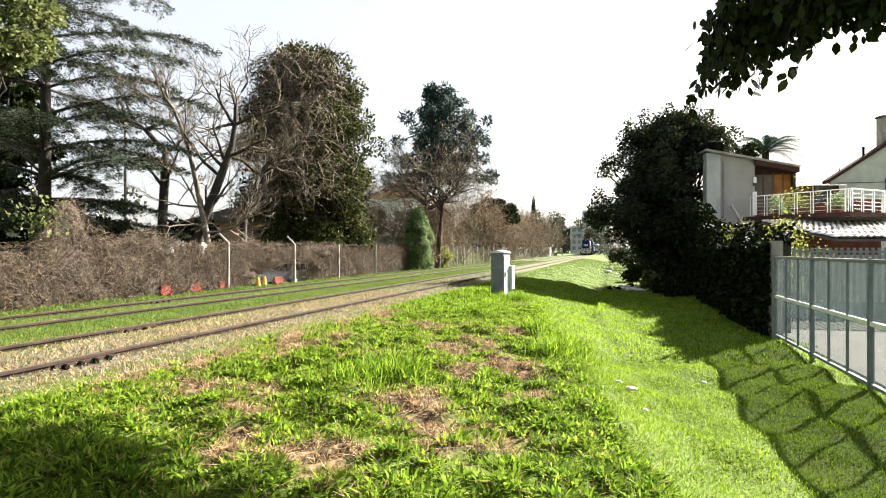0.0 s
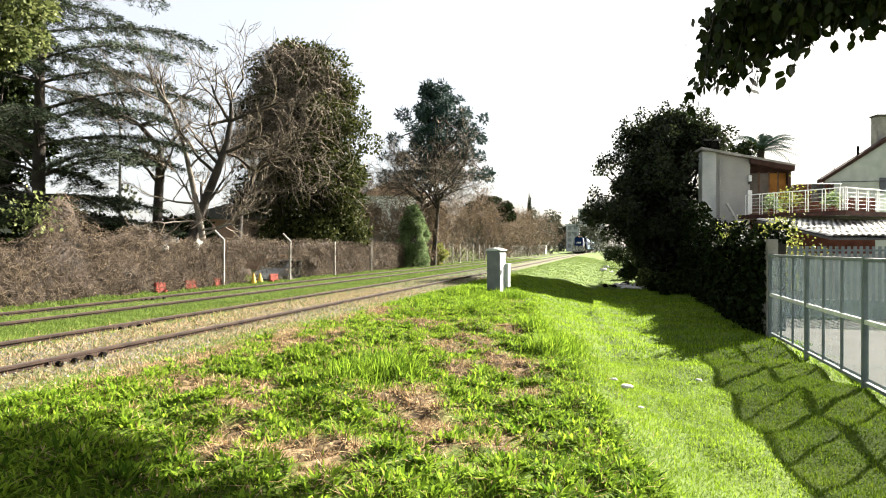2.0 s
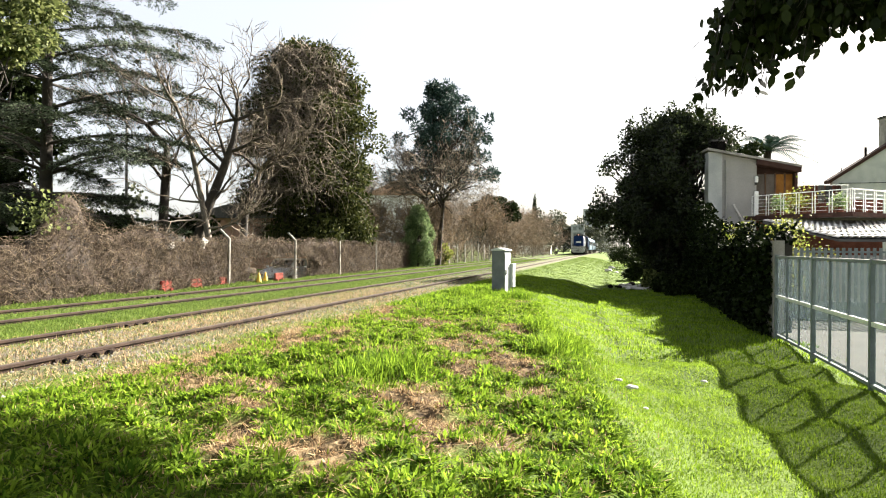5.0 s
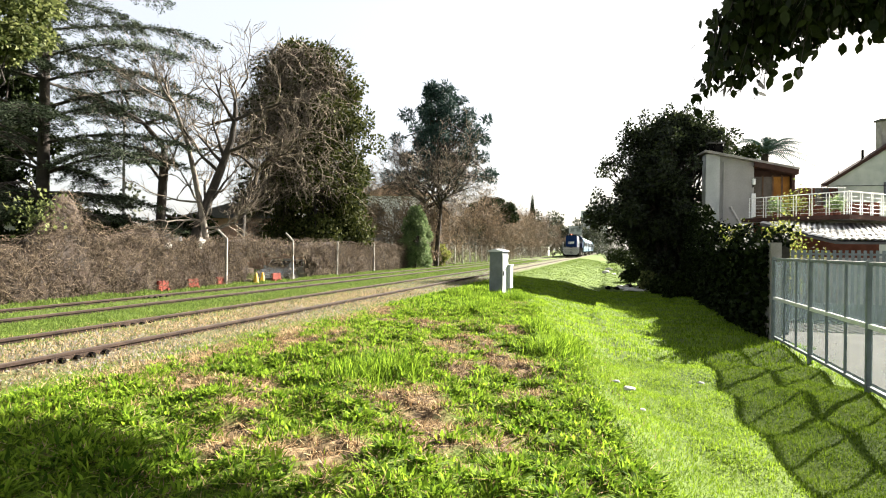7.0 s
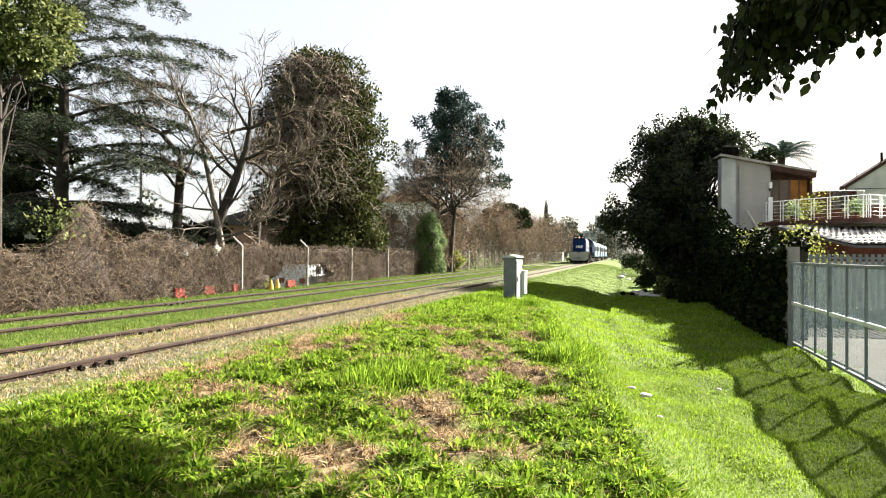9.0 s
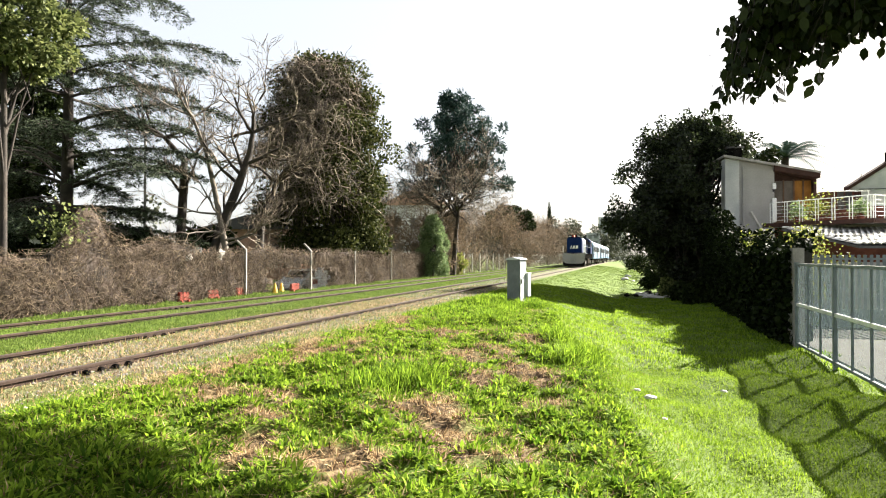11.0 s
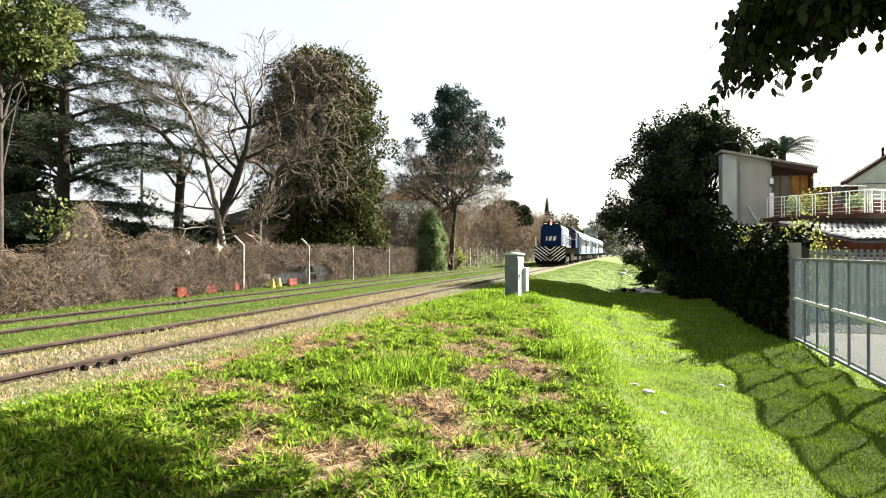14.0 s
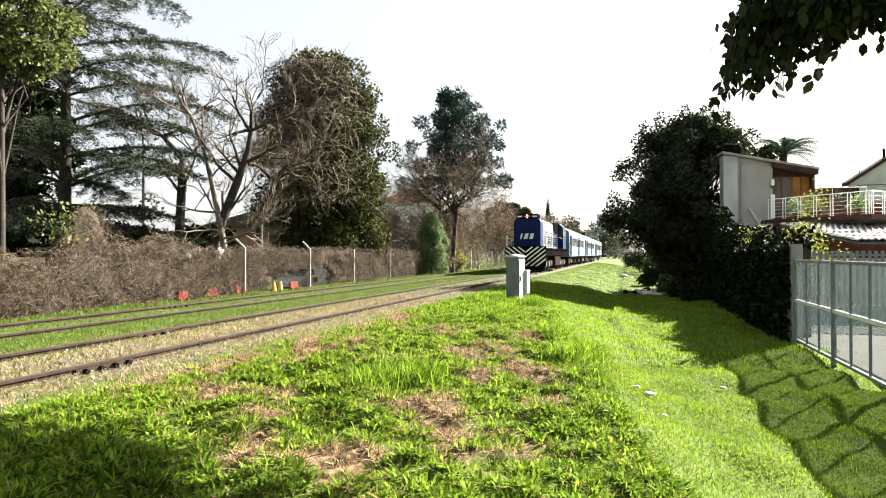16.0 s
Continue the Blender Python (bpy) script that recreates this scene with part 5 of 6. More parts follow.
        part("roof", prism([(-w / 2 - 0.4, h), (w / 2 + 0.4, h), (0, h + 1.0)], "y", -3.4, 3.4), M_SLATE, hs)


build_vine_fence()


tagged(part("road", box((-21.0, -15.9, -40, 47, -1.1, -0.975)), M_ASPHALT, None), "worn asphalt road in a cutting behind the vine fence", "road", kind="structure")


def build_car(name, label, length, height, at, rz=0, boxy=0.0):
    """A car along y, its nose at y = 0; boxy 1 is a van with an upright tail."""
    t = thing(name, label, "car", "cars on the road", at=at, rz=rz)
    L, H, w = length, height, 0.84
    belt = H * 0.66
    nose = [(0.0, 0.3), (0.0, belt * 0.72), (0.12, belt * 0.82), (L * 0.26, belt), (L - 0.1, belt + 0.04), (L, belt - 0.1), (L, 0.3)]
    part("body", prism(nose, "x", -w, w), M_CARWHITE, t, bevel=0.06)
    tail = L * (0.86 + 0.12 * boxy)
    cabin = part("cabin", prism([(L * 0.27, belt), (L * 0.43, H), (tail - 0.15, H), (tail, belt + 0.04)], "x", -w + 0.1, w - 0.1), M_CARWHITE, t, bevel=0.05)
    part("windscreen", prism([(L * 0.275, belt + 0.07), (L * 0.42, H - 0.09), (L * 0.40, H - 0.09), (L * 0.255, belt + 0.07)], "x", -w + 0.2, w - 0.2), M_GLASS, cabin, "dark windscreen")
    for s in (-1, 1):
        xs = sorted((s * (w - 0.105), s * (w - 0.09)))
        for y0, y1 in ((0.36, 0.53), (0.55, 0.70)) + (((0.72, 0.82),) if not boxy else ()):
            part("side_window", box((xs[0], xs[1], L * y0 + 0.15, L * y1 + 0.12, belt + 0.07, H - 0.1)), M_GLASS, cabin, "dark side window")
        lamp = sorted((s * 0.45, s * 0.76))
        part("headlight", box((lamp[0], lamp[1], -0.015, 0.06, belt * 0.55, belt * 0.7)), M_LITTER, t, "clear headlight")
        part("tail_light", box((lamp[0], lamp[1], L - 0.05, L + 0.012, belt * 0.65, belt * 0.9)), M_RED, t, "red tail light")
        mx = sorted((s * (w - 0.02), s * (w + 0.14)))
        part("mirror", box((mx[0], mx[1], L * 0.3, L * 0.3 + 0.1, belt, belt + 0.14)), M_CARWHITE, t, bevel=0.02)
        for y in (0.75, L - 0.75):
            wx = s * (w - 0.09)
            wheel = part("wheel", rod((wx - 0.09, y, 0.31), (wx + 0.11 * s, y, 0.31), 0.31, 18), M_BLACK, t, "black tyre")
            part("rim", rod((wx + 0.1 * s, y, 0.31), (wx + 0.125 * s, y, 0.31), 0.19, 12), M_STEEL, wheel)
    part("bumper", box((-w + 0.05, w - 0.05, -0.04, 0.08, 0.28, 0.48)), M_SLATE, t, bevel=0.02)
    return t


ROAD_Z = -0.975
build_car("parked_car", "white car parked beyond the vine fence", 3.9, 1.55, (-18.95, 31.6, ROAD_Z), rz=0)
HATCHBACK = build_car("hatchback", "white hatchback driving along the road", 3.9, 1.43, (-16.85, 20, ROAD_Z), rz=180)
VAN = build_car("van", "white van driving along the road", 4.4, 1.68, (-16.85, 10, ROAD_Z), rz=180, boxy=1.0)


# ---- distance ----
def build_distance():
    t = thing("tower_block", "distant tower block paled by painted haze", "building", at=(-9.0, 330, -0.5))
    part("wall", box((-6.5, 7, -6, 6, 0, 22)), M_HAZE, t)
    part("roof", box((-3, 3, -3, 3, 22, 24)), M_HAZE, t)
    for k in range(7):
        for x in (-5, -2.2, 0.6, 3.4):
            part("window", box((x, x + 1.5, -6.06, -6.0, 2.2 + k * 2.8, 3.7 + k * 2.8)), M_DIMGLASS, t)
    t = thing("apartment_building", "lower distant apartment building with dark windows", "building", at=(-16.0, 300, -0.5))
    part("wall", box((-3.5, 2.5, -5, 5, 0, 13)), M_HAZE, t)
    for k in range(4):
        for x in (-2.6, 0.0):
            part("window", box((x, x + 1.5, -5.06, -5.0, 2 + k * 2.8, 3.6 + k * 2.8)), M_DIMGLASS, t)
    t = thing("pale_house", "pale two-storey house glimpsed behind bare trees", "house", at=(-27.5, 78, -0.4), rz=15)
    part("wall", box((-4.2, 4.2, 0, 6, 0, 8.6)), M_WHITE, t)
    part("roof", prism([(-4.7, 8.6), (4.7, 8.6), (0, 10.8)], "y", -0.4, 6.4), M_SALMON, t, "faded tiled roof")
    for x in (-2.8, -0.5, 1.8):
        for z in (2.0, 5.4):
            part("window", box((x, x + 1.0, -0.05, 0.0, z, z + 1.5)), M_DIMGLASS, t)
    t = thing("station_shed", "low white shed far along the railway", "shed", at=(-22, 175, -0.4))
    part("wall", box((-5, 5, -2, 2, 0, 2.6)), M_WHITE, t)
    part("roof", box((-5.4, 5.4, -2.4, 2.4, 2.6, 2.85)), M_SLATE, t)
    for x in (-3.5, -1, 1.5):
        part("window", box((x, x + 1.4, -2.06, -2.0, 0.9, 2.0)), M_SLATE, t)


build_distance()


# ---- litter and rubble ----
def build_litter():
    rng = np.random.default_rng(111)

    def lump(name, label, at, size, mat, cat="rubble", group="rubble heap"):
        bm = bmesh.new()
        bmesh.ops.create_icosphere(bm, subdivisions=2, radius=1)
        for v in bm.verts:
            v.co = Vector(v.co) * (1 + 0.35 * noise.noise(Vector(v.co) * 1.7 + Vector(at)))
            v.co = Vector((v.co.x * size[0], v.co.y * size[1], max(v.co.z, -0.3) * size[2]))
        me = bpy.data.meshes.new(name)
        bm.to_mesh(me)
        bm.free()
        me.materials.append(mat)
        ob = new(name, me)
        ob.matrix_world = pose(*at, 0, 0, rng.uniform(0, 180))
        tagged(ob, label, cat, group)

    for k in range(26):
        x, y = 1.5 + rng.normal() * 0.75, 36.5 + rng.normal() * 1.6
        lump("rubble", "pale lump of rubble heaped at the foot of the tree" if k % 3 else "dark lump of earth in the rubble heap", (x, y, float(ground_z(x, y)) + 0.03), (rng.uniform(0.1, 0.38), rng.uniform(0.08, 0.2), rng.uniform(0.05, 0.15)), M_LITTER if k % 3 else M_UNDER)
    # discarded pale panels by the rubble
    for x, y, w, d, rx, ry, rz in ((1.25, 34.3, 0.9, 0.5, 12, 6, 20), (1.75, 34.7, 0.7, 0.45, -18, 10, 65), (0.9, 34.9, 0.55, 0.35, 25, -8, -30)):
        ob = part("discarded_panel", box((-w / 2, w / 2, -d / 2, d / 2, -0.02, 0.02)), M_LITTER, None, bevel=0.006)
        ob.matrix_world = pose(x, y, float(ground_z(x, y)) + 0.1, rx, ry, rz)
        tagged(ob, "pale discarded panel thrown on the grass", "panel", "discarded panels")
    for x, y, s in ((-0.5, 60, 0.5), (0.2, 58, 0.3), (-0.3, 71, 0.4), (0.9, 50, 0.35)):
        lump("rubble", "pale rubble on the grass by the ditch", (x, y, float(ground_z(x, y)) + 0.02), (s, s * 0.6, s * 0.45), M_LITTER)
    for x, y, s in ((0.26, 9.35, 0.1), (0.08, 9.4, 0.06), (1.45, 11.05, 0.06), (0.4, 8.2, 0.04)):
        lump("litter", "crumpled pale litter lying in the grass", (x, y, float(ground_z(x, y)) + 0.06), (s, s * 0.7, s * 0.4), M_LITTER, "litter", "litter")


build_litter()


# ---- the train ----
TRACK_X = -7.14


def wheelset(parent, y, r=0.5):
    """Two wheels on an axle: a part of its own that turns. Its origin lies on the axle."""
    bm = bmesh.new()
    for s in (-1, 1):
        for rr, w0, w1 in ((r, 0.80, 0.93), (r + 0.03, 0.77, 0.80), (r * 0.4, 0.7, 0.95)):
            rod((s * w0, 0, 0), (s * w1, 0, 0), rr, 20, bm)
        for k in range(4):
            a = k * math.pi / 2
            rod((s * 0.94, 0.28 * math.cos(a), 0.28 * math.sin(a)), (s * 0.955, 0.28 * math.cos(a), 0.28 * math.sin(a)), 0.05, 6, bm)
    rod((-0.8, 0, 0), (0.8, 0, 0), 0.08, 10, bm)
    ob = part("wheelset", bm, M_BOGIE, parent, "steel wheels on an axle")
    ob.location = (0, y, r)
    return ob


def bogie(parent, y, axles, length):
    b = part("bogie", box(*[(s * 1.12 - 0.07, s * 1.12 + 0.07, y - length / 2, y + length / 2, 0.5, 0.78) for s in (-1, 1)], (-1.05, 1.05, y - 0.25, y + 0.25, 0.5, 0.75)), M_BOGIE, parent, "dusty bogie frame", bevel=0.02)
    for a in axles:
        for s in (-1, 1):
            part("axle_box", box((s * 1.16 - 0.09, s * 1.16 + 0.09, a - 0.15, a + 0.15, 0.36, 0.7)), M_SPRING, b, "dusty axle box", bevel=0.02)
            part("spring", rod((s * 1.14, a + 0.32, 0.42), (s * 1.14, a + 0.32, 0.85), 0.1, 8), M_SPRING, b, "dusty coil spring")
    return b


def build_locomotive():
    t = thing("locomotive", "navy diesel locomotive, hood paled for glare, with white chevrons", "locomotive", at=(TRACK_X, 50, 0))
    L = 17.5
    part("frame", box((-1.4, 1.4, 0.35, L - 0.3, 1.2, 1.7)), M_UNDER, t, "dark side sill", bevel=0.02)
    part("walkway", box((-1.48, 1.48, 0.1, L, 1.7, 1.78)), M_UNDER, t)
    pilot = part("pilot", prism([(-1.45, 0.42), (1.45, 0.42), (1.48, 1.9), (-1.48, 1.9)], "y", 0.0, 0.32), M_UNDER, t, "dark front sheet", bevel=0.03)
    # white chevrons pointing down
    for k in range(6):
        for s in (-1, 1):
            pts = []
            z_c = 0.42 + 0.32 * k - 0.62
            for x in (0.02, 1.44):
                pts.append((x, z_c + 0.78 * x))
            lo, hi = 0.47, 1.86
            poly = [(x, z) for x, z in pts] + [(x, z + 0.125) for x, z in pts[::-1]]
            # clip the bar to the sheet
            bm = bmesh.new()
            vs0 = [bm.verts.new((s * x, -0.012, z)) for x, z in poly]
            f = bm.faces.new(vs0)
            for zc, up in ((lo, -1), (hi, 1)):
                g = bm.verts[:] + bm.edges[:] + bm.faces[:]
                bmesh.ops.bisect_plane(bm, geom=g, plane_co=(0, 0, zc), plane_no=(0, 0, up), clear_outer=True)
            if bm.faces:
                ex = bmesh.ops.extrude_face_region(bm, geom=bm.faces[:])
                bmesh.ops.translate(bm, vec=(0, 0.010, 0), verts=[v for v in ex["geom"] if isinstance(v, bmesh.types.BMVert)])
                bmesh.ops.recalc_face_normals(bm, faces=bm.faces)
                part("chevron", bm, M_WHITE, pilot, "white chevron stripe")
            else:
                bm.free()
    part("coupler", box((-0.14, 0.14, -0.45, 0.1, 0.85, 1.1)), M_UNDER, t, bevel=0.02)
    part("snowplough", prism([(-1.25, 0.15), (1.25, 0.15), (1.4, 0.45), (-1.4, 0.45)], "y", -0.05, 0.1), M_UNDER, t)
    for s in (-1, 1):
        part("buffer_hose", rod((s * 0.4, -0.12, 0.5), (s * 0.4, -0.1, 1.05), 0.035, 6), M_BLACK, t)
    # long hood; its pale grey is sun glare painted over the navy side
    hood = [(-0.98, 1.78), (0.98, 1.78), (0.98, 3.72), (0.86, 3.92), (-0.86, 3.92), (-0.98, 3.72)]
    part("nose", prism(hood, "y", 0.75, 2.3), M_NAVY, t, "navy hood end", bevel=0.04)
    part("hood", prism([(-0.95, 1.78), (0.95, 1.78), (0.95, 3.7), (0.83, 3.9), (-0.83, 3.9), (-0.95, 3.7)], "y", 2.3, 12.4), M_HOODGLARE, t, "navy engine hood coloured pale for sun glare")
    for k in range(9):
        y = 2.7 + k * 1.05
        d = part("hood_door", box((0.952, 0.975, y, y + 0.92, 1.95, 3.3)), M_NAVY if k > 5 else M_HOODGLARE, t, "navy hood side door" if k > 5 else "hood side door coloured pale for sun glare", bevel=0.006)
        for j in range(6):
            part("louvre", box((0.977, 0.99, y + 0.12, y + 0.8, 2.15 + j * 0.17, 2.2 + j * 0.17)), M_UNDER, d)
    head = part("number_board", box((-0.82, 0.82, 0.85, 1.9, 3.92, 4.28)), M_UNDER, t, "dark lamp and number box", bevel=0.05)
    for x in (-0.55, 0.55):
        part("number_plate", box((x - 0.22, x + 0.22, 0.83, 0.85, 4.0, 4.2)), M_GLASS, head)
        part("bar", box((x - 0.15, x + 0.15, 0.815, 0.828, 4.07, 4.13)), M_WHITE, head)
    for z in (4.02, 4.18):
        part("headlamp", rod((-0.0, 0.8, z), (-0.0, 0.86, z), 0.06, 14), M_LAMP, head, "lit headlamp")
    for x in (-0.15, 0.15):
        part("marker_lamp", rod((x, 0.8, 4.1), (x, 0.86, 4.1), 0.045, 10), M_MARKER, head, "lit red marker lamp")
    # operator's mark: plain slanted bars
    for x, w in ((-0.42, 0.12), (-0.06, 0.26), (0.34, 0.26)):
        part("painted_bar", prism([(x - w / 2 - 0.05, 2.44), (x + w / 2 - 0.05, 2.44), (x + w / 2 + 0.05, 2.84), (x - w / 2 + 0.05, 2.84)], "y", 0.736, 0.746), M_WHITE, t, "white painted bar")
    for s in (-1, 1):
        for y in (0.15, 0.62):
            part("handrail", rod((s * 1.42, y, 1.78), (s * 1.42, y, 2.75), 0.022, 6), M_WHITE, t)
        part("handrail", rod((s * 1.42, 0.15, 2.72), (s * 1.42, 12.2, 2.72), 0.014, 6), M_STEEL, t)
        for k in range(10):
            part("stanchion", rod((s * 1.42, 1.6 + k * 1.15, 1.75), (s * 1.42, 1.6 + k * 1.15, 2.72), 0.02, 6), M_UNDER, t)
        for k in range(3):
            part("step", box((s * 1.3 - 0.15, s * 1.3 + 0.15, 0.4, 0.85, 0.5 + k * 0.38, 0.53 + k * 0.38)), M_BOGIE, t)
        part("fuel_tank", box((min(s * 0.5, s * 1.38), max(s * 0.5, s * 1.38), 6.6, 10.6, 0.35, 1.15)), M_BOGIE, t, bevel=0.06)
    part("radiator", box((-1.0, 1.0, 8.8, 12.0, 3.1, 3.98)), M_UNDER, t, "dark radiator section", bevel=0.04)
    for y in (3.4, 4.9):
        part("roof_fan", rod((0, y, 3.88), (0, y, 4.0), 0.55, 18), M_UNDER, t)
    part("exhaust", box((-0.2, 0.2, 6.4, 7.2, 3.88, 4.1)), M_UNDER, t)
    cab = part("cab", prism([(-1.42, 1.78), (1.42, 1.78), (1.42, 3.75), (0.95, 4.15), (-0.95, 4.15), (-1.42, 3.75)], "y", 12.4, 14.9), M_NAVY, t, "navy driver's cab", bevel=0.04)
    for y in (12.7, 13.8):
        part("window", box((1.415, 1.435, y, y + 0.85, 2.85, 3.6)), M_GLASS, cab)
    part("window", box((0.98, 1.36, 12.37, 12.4, 2.9, 3.6)), M_GLASS, cab)
    part("window", box((-1.36, -0.98, 12.37, 12.4, 2.9, 3.6)), M_GLASS, cab)
    part("hood", prism(hood, "y", 14.9, 16.7), M_NAVY, t, "short navy hood", bevel=0.04)
    bogie(t, 3.6, (1.9, 3.6, 5.3), 5.0)
    bogie(t, 13.9, (12.2, 13.9, 15.6), 5.0)
    wheels = [wheelset(t, y) for y in (1.9, 3.6, 5.3, 12.2, 13.9, 15.6)]
    return t, wheels


def build_coach():
    t = thing("passenger_coach", "white and sky-blue passenger coach with dark windows", "railway coach", "coaches of the train", at=(TRACK_X, 70, 0))
    L = 25.0
    part("body", prism([(-1.45, 1.05), (1.45, 1.05), (1.48, 2.2), (1.45, 3.25), (-1.45, 3.25), (-1.48, 2.2)], "y", 0, L), M_COACH, t, "white coach side", bevel=0.03)
    part("roof", prism([(-1.46, 3.25), (1.46, 3.25), (1.38, 3.62), (1.05, 3.9), (0.5, 4.02), (-0.5, 4.02), (-1.05, 3.9), (-1.38, 3.62)], "y", 0.02, L - 0.02), M_SKYBLUE, t, "sky-blue roof and cornice", smooth=False)
    part("skirt", box((-1.3, 1.3, 0.5, L - 0.5, 0.85, 1.05)), M_UNDER, t)
    for y0, w in ((4.6, 3.0), (9.5, 2.4), (14.5, 3.4)):
        part("equipment_box", box((-1.15, 1.15, y0, y0 + w, 0.4, 0.88)), M_BOGIE, t, bevel=0.03)
    for s in (-1, 1):
        xs = sorted((s * 1.468, s * 1.50))
        for k in range(8):
            y = 3.2 + k * 2.0 + (1.3 if k > 3 else 0)
            w = part("window", box((xs[0], xs[1], y, y + 1.35, 2.15, 3.0)), M_TINT, t, "dark coach window")
            part("frame", box((xs[0] - 0.004, xs[1] - 0.008, y - 0.06, y + 1.41, 2.09, 3.06)), M_STEEL, w)
        for y in (0.9, 11.0, 22.8):
            d = part("door", box((xs[0], xs[1] - 0.005, y, y + 1.25, 1.15, 3.15)), M_NAVY, t, "dark blue door")
            part("pane", box((xs[0], xs[1] + 0.004, y + 0.2, y + 0.55, 2.1, 2.95)), M_TINT, d)
            part("pane", box((xs[0], xs[1] + 0.004, y + 0.7, y + 1.05, 2.1, 2.95)), M_TINT, d)
        for y in (0.62, 2.2, 10.72, 12.3, 22.52, 24.1):
            part("door_joint", box((xs[0], xs[1] + 0.012, y, y + 0.2, 1.15, 3.22)), M_UNDER, t, "dark door pillar")
        part("stripe", box((xs[0], xs[1] - 0.012, 0.1, L - 0.1, 1.12, 1.3)), M_SKYBLUE, t, "sky-blue stripe")
    part("gangway", box((-0.6, 0.6, -0.35, 0.0, 1.1, 3.4)), M_BLACK, t)
    part("gangway", box((-0.6, 0.6, L, L + 0.35, 1.1, 3.4)), M_BLACK, t)
    for k in range(5):
        part("roof_vent", box((-0.3, 0.3, 3 + k * 4.6, 3.8 + k * 4.6, 4.0, 4.12)), M_UNDER, t)
    bogie(t, 3.2, (2.0, 4.4), 3.4)
    bogie(t, L - 3.2, (L - 4.4, L - 2.0), 3.4)
    for y in (2.0, 4.4, L - 4.4, L - 2.0):
        wheelset(t, y, 0.46)
    return t


LOCO, LOCO_WHEELS = build_locomotive()
COACH = build_coach()
COACHES = [COACH] + [copy_thing(COACH, pose(TRACK_X, 90 + 26 * k, 0)) for k in range(2)]


# ---- grass, weeds, straw, ballast ----
def blades(name, label, xy, rng, height, width, mat, lean=0.5, segs=2, cat="grass", away=None, tall=None):
    n = len(xy)
    z = ground_z(xy[:, 0], xy[:, 1])
    p = np.stack([xy[:, 0], xy[:, 1], z - 0.01], 1)
    a = rng.uniform(0, 2 * np.pi, n)
    if away is not None:
        a = away - np.pi / 2
    h = height * rng.uniform(0.5, 1.35, n) * (1 if tall is None else tall)
    side = np.stack([np.cos(a), np.sin(a), np.zeros(n)], 1) * (width * rng.uniform(0.7, 1.3, n))[:, None]
    b = a + np.pi / 2 + rng.normal(size=n) * 0.5
    ln = lean * rng.uniform(0.1, 1.4, n)
    tip = p + np.stack([np.cos(b) * ln * h, np.sin(b) * ln * h, h * (1 - 0.3 * ln)], 1)
    if segs == 1:
        V = np.stack([p - side, p + side, tip], 1).reshape(-1, 3)
        F = np.arange(3 * n).reshape(n, 3)
    else:
        mid = p + (tip - p) * 0.5 + np.array([0, 0, 1])[None] * (h * 0.14)[:, None]
        V = np.stack([p - side * 0.7, p + side * 0.7, mid + side, tip, mid - side], 1).reshape(-1, 3)
        i = np.arange(n)[:, None] * 5
        F = np.concatenate([i + np.array([[0, 1, 2]]), i + np.array([[0, 2, 4]]), i + np.array([[4, 2, 3]])])
    tagged(new(name, fast_mesh(name, V, F, [mat])), label, cat, kind="stuff")


def scatter(rng, n, x0, x1, y0, y1):
    return np.stack([rng.uniform(x0, x1, n), rng.uniform(y0, y1, n)], 1)


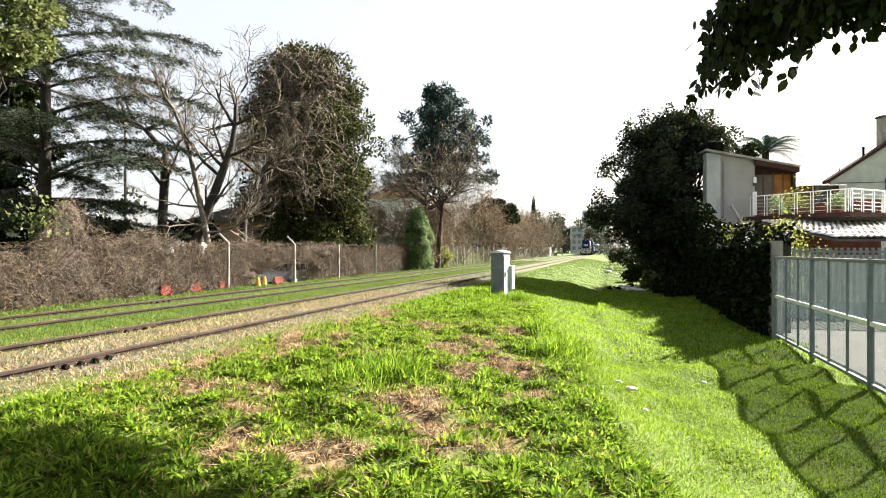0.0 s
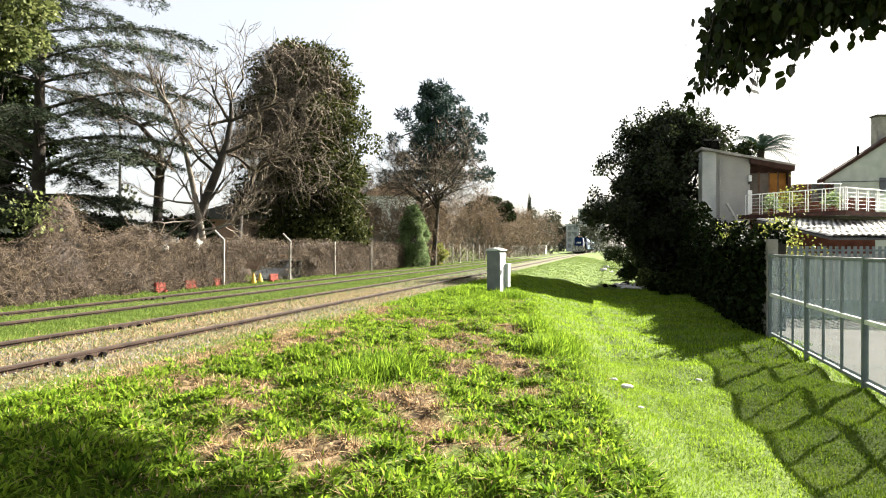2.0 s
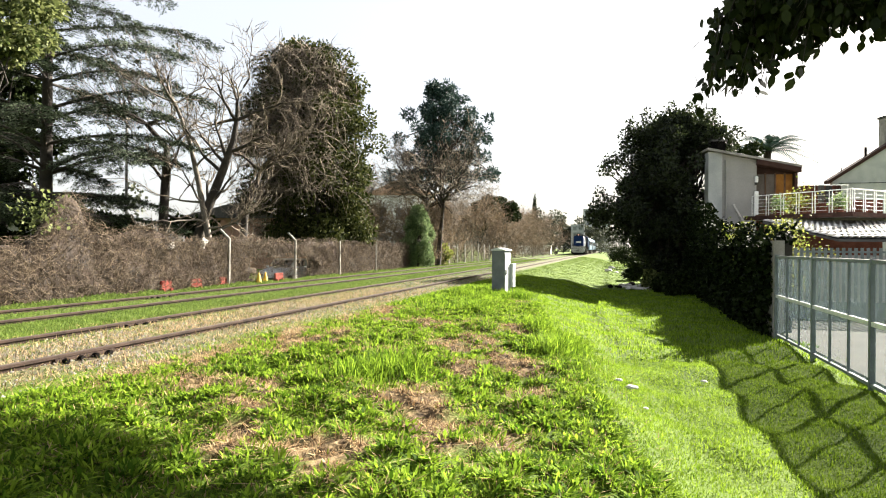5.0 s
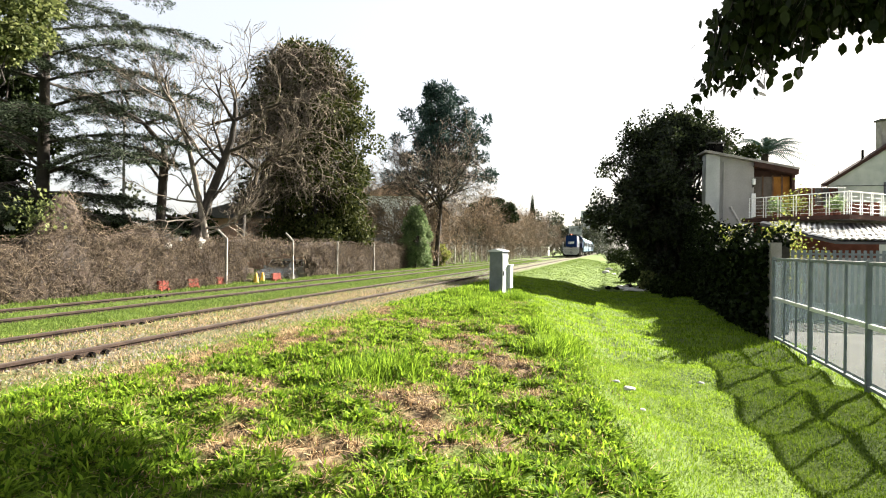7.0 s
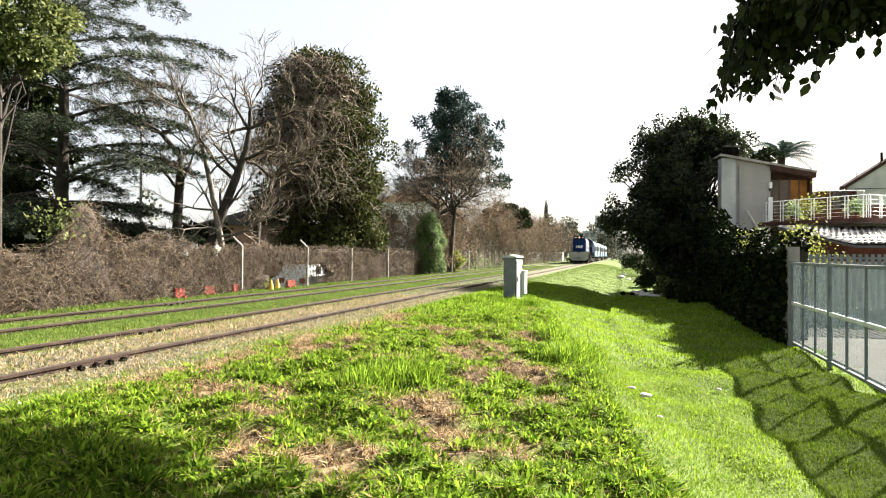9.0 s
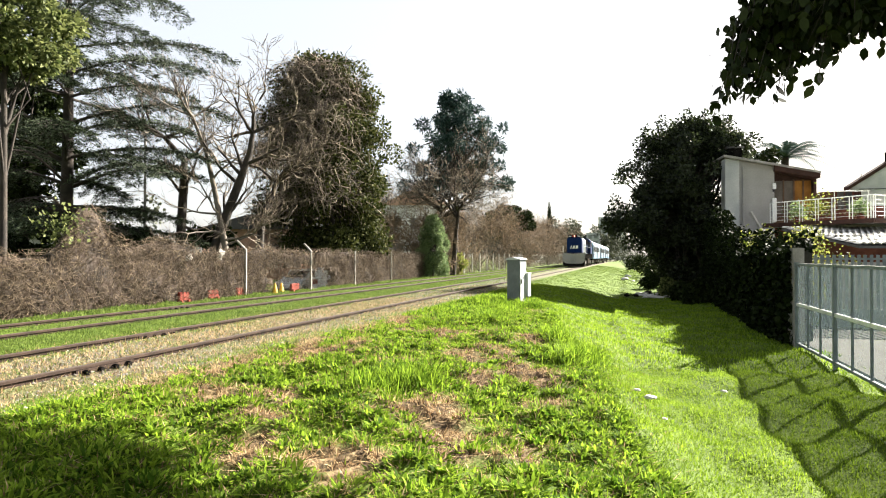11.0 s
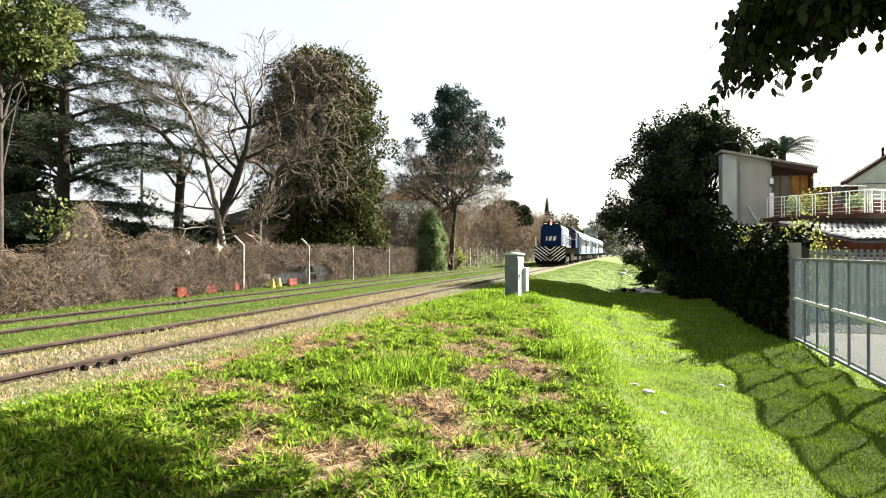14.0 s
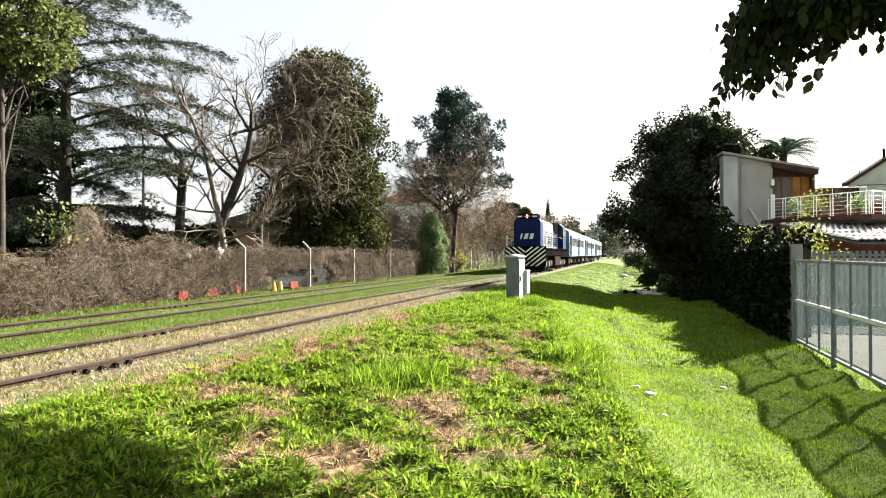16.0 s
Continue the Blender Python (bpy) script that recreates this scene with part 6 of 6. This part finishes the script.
def build_grass():
    rng = np.random.default_rng(201)

    def keep(xy, power=1.0, flip=False):
        d = np.maximum(dryness(xy[:, 0], xy[:, 1]), np.clip(bedness(xy[:, 0], xy[:, 1]) * 1.15, 0, 1))
        lump = 0.5 + 0.5 * np.sin(xy[:, 0] * 2.3 + np.sin(xy[:, 1] * 1.7) * 2) * np.sin(xy[:, 1] * 2.9 + np.sin(xy[:, 0] * 3.1))
        prob = np.clip(1.1 - d * 0.95, 0.02, 1) ** 2 * (0.5 + 0.5 * lump)
        if flip:
            prob = np.clip(d * 1.1, 0, 1) + 0.03
        return xy[rng.uniform(size=len(xy)) < prob * power]

    g = keep(scatter(rng, 400000, -6.2, 4.2, 2.6, 13))
    thin = (g[:, 0] > crest(g[:, 1]) - 0.1) | (rng.uniform(size=len(g)) < 0.3)
    blades("grass", "bright green grass on the bank", g[thin], rng, 0.055, 0.006, M_GRASS, lean=1.0, segs=1)
    blades("grass", "bright green grass farther along the bank", keep(scatter(rng, 130000, -5.6, 4.2, 13, 34)), rng, 0.08, 0.011, M_GRASS, segs=1)
    blades("grass", "grass along the far bank and ditch", keep(scatter(rng, 90000, -5.6, 4.4, 34, 110)), rng, 0.06, 0.02, M_GRASSDULL, segs=1)
    blades("grass", "grass growing between the tracks", keep(scatter(rng, 230000, -14.6, -8.0, 5, 30), 1.5), rng, 0.06, 0.008, M_GRASSDULL, segs=1, lean=1.0)
    blades("grass", "grass farther along between the tracks", keep(scatter(rng, 90000, -14.6, -8.0, 30, 80), 1.5), rng, 0.08, 0.02, M_GRASSDULL, segs=1, lean=1.0)
    blades("weeds", "taller weeds at the foot of the vine fence", scatter(rng, 20000, -14.5, -12.9, 8, 48), rng, 0.12, 0.02, M_GRASSDULL, segs=1, lean=0.9)
    # low rosettes and cushions, in clumps with gaps between them
    for mat, name, label, count, leaf, hgt in ((M_WEED, "weeds", "broad-leaved weeds in low cushions on the bank", 6400, 0.0122, 0.064), (M_GRASS, "grass_cushion", "cushions of bright grass on the bank", 2600, 0.005, 0.075)):
        c = keep(scatter(rng, count * 2, -5.4, 0.6, 2.6, 19))
        c = c[c[:, 0] < crest(c[:, 1]) + 0.35][:count * 2]
        r = rng.uniform(0.05, 0.17, len(c))
        m = 30
        ang = rng.uniform(0, 2 * np.pi, (len(c), m))
        rad = np.sqrt(rng.uniform(0, 1, (len(c), m)))
        xy = (c[:, None] + np.stack([np.cos(ang), np.sin(ang)], -1) * (rad * r[:, None])[..., None]).reshape(-1, 2)
        tall = ((1.25 - 0.75 * rad ** 2) * (0.5 + r[:, None] * 5)).ravel()
        blades(name, label, xy, rng, hgt, leaf, mat, lean=1.3, away=ang.ravel() + rng.normal(size=ang.size) * 0.5, tall=tall)
    tall = scatter(rng, 15000, -5.3, -3.3, 14.5, 26)
    tall = tall[(tall[:, 0] < crest(tall[:, 1]) + 0.3) & (rng.uniform(size=len(tall)) < 0.35 + 0.5 * np.sin(tall[:, 0] * 3 + tall[:, 1] * 1.7) ** 2)]
    blades("weeds", "taller bright weeds along the shoulder of the bank", tall, rng, 0.13, 0.011, M_WEED, lean=1.0)
    # dark tufts
    tufts = np.concatenate([np.array(c) + rng.normal(size=(900, 2)) * (0.16, 0.3) for c in ((-0.95, 10.4), (-0.7, 11.2), (-2.6, 7.3), (-2.9, 7.0), (-3.5, 20.2), (-4.2, 19.6), (-4.5, 18.9), (-3.9, 20.0), (-3.0, 20.8), (-3.3, 15), (-1.5, 13.2))])
    blades("grass_tuft", "tall tufts of darker grass on the bank", tufts, rng, 0.25, 0.006, M_WEED, lean=0.9)
    dry = keep(scatter(rng, 170000, -8.8, 0.5, 2.6, 20), flip=True)
    dry = dry[(dry[:, 0] > -5.5) | (rng.uniform(size=len(dry)) < 0.5)]
    blades("straw", "dry flattened straw on the bank and ballast", dry, rng, 0.085, 0.006, M_STRAW, lean=1.9, segs=1)
    blades("dead_weeds", "brown dead weed stalks lying on the bare patches", keep(scatter(rng, 75000, -5.2, 0.5, 2.6, 20), flip=True), rng, 0.075, 0.006, M_DEAD, lean=1.8, segs=1)
    blades("grass", "sparse grass and weeds between the rails", scatter(rng, 42000, -8.6, -5.2, 4, 40), rng, 0.05, 0.009, M_GRASSDULL, lean=1.2, segs=1)
    blades("straw", "dry straw between the rails", scatter(rng, 18000, -8.6, -5.0, 4, 30), rng, 0.08, 0.006, M_STRAW, lean=1.8, segs=1)
    # loose ballast
    xy = scatter(rng, 24000, -8.6, -5.5, 4, 40)
    xy = xy[rng.uniform(size=len(xy)) < 0.35 + 0.5 * (np.sin(xy[:, 1] * 1.1) > 0.3)]
    n = len(xy)
    o = np.array([[1, 0, 0], [0, 1, 0], [-1, 0, 0], [0, -1, 0], [0, 0, 1]]) * np.array([1, 1, 0.75])
    s = rng.uniform(0.01, 0.026, n)
    a = rng.uniform(0, 6.28, n)
    R = np.zeros((n, 3, 3))
    R[:, 0, 0], R[:, 0, 1], R[:, 1, 0], R[:, 1, 1], R[:, 2, 2] = np.cos(a), -np.sin(a), np.sin(a), np.cos(a), 1
    jit = 1 + 0.35 * rng.normal(size=(n, 5, 3))
    V = np.einsum("nij,nkj->nki", R, o[None] * jit) * s[:, None, None]
    V = V + np.stack([xy[:, 0], xy[:, 1], ground_z(xy[:, 0], xy[:, 1])], 1)[:, None]
    i = np.arange(n)[:, None] * 5
    F = np.concatenate([i + np.array([q]) for q in ([0, 1, 4], [1, 2, 4], [2, 3, 4], [3, 0, 4])])
    tagged(new("ballast", fast_mesh("ballast", V.reshape(-1, 3), F, [M_STONE])), "loose grey ballast stones along the track", "gravel", kind="stuff")


build_grass()


# ---- motion ----
SPEED, FRONT_END = 7.75, 44.5


def motions():
    """The train rolls towards the camera at an even speed; its wheels turn with it."""
    times = [float(k) for k in range(17)]
    for ob, back in [(LOCO, 0.0)] + [(c, 18.3 + 25.9 * k) for k, c in enumerate(COACHES)]:
        walk(ob, [(t, pose(TRACK_X, FRONT_END + back + SPEED * (16 - t), 0)) for t in times])
    # the hanging bough drifts a little in the breeze: centimetres to the right and up
    sway = ((0, -4.8, 0.3), (0.5, -2.9, -0.4), (1, -2.0, 1.1), (1.5, -2.6, -0.3), (2, -2.8, 1.1), (2.5, -2.0, 0.8), (3, -3.4, 0.3), (3.5, -3.0, 0.5), (4, -1.1, -0.1), (6.5, -0.6, 1.5), (7, -0.4, 1.5),
            (7.5, -1.1, 1.0), (8, -0.1, 0.7), (8.5, 0.7, 0.7), (9, 0.5, 0.3), (11.5, 1.0, -0.9), (12, 1.5, -0.9), (12.5, 1.7, -0.5), (13.5, 1.2, -0.1), (14, 1.0, -0.4), (15, 1.6, -0.2), (16, 1.6, 0.0))
    walk(BOUGH, [(t, pose(0.0096 * dx, 0.0029 * dx, 0.01 * dz)) for t, dx, dz in sway])
    # two cars pass behind the vines, then pull up out of sight farther on
    for ob, rows in ((HATCHBACK, ((0, 12.5), (1, 17.9), (2, 23.3), (3, 28.7), (4.2, 35.2), (5.2, 39.0), (6, 40.6), (7, 41.3), (8, 41.4), (16, 41.4))),
                     (VAN, ((0, -15.4), (2, -4.4), (4, 6.6), (6, 17.6), (8, 28.6), (9.2, 34.2), (10, 36.0), (11, 36.7), (12, 36.8), (16, 36.8)))):
        walk(ob, [(t, pose(-16.85, y, ROAD_Z, 0, 0, 180)) for t, y in rows])
    for w in LOCO_WHEELS:
        x, y, r = w.location
        n = 192
        walk(w, [(16 * k / n, pose(x, y, r, math.degrees(SPEED * 16 * k / n / r) % 360)) for k in range(n + 1)])


motions()
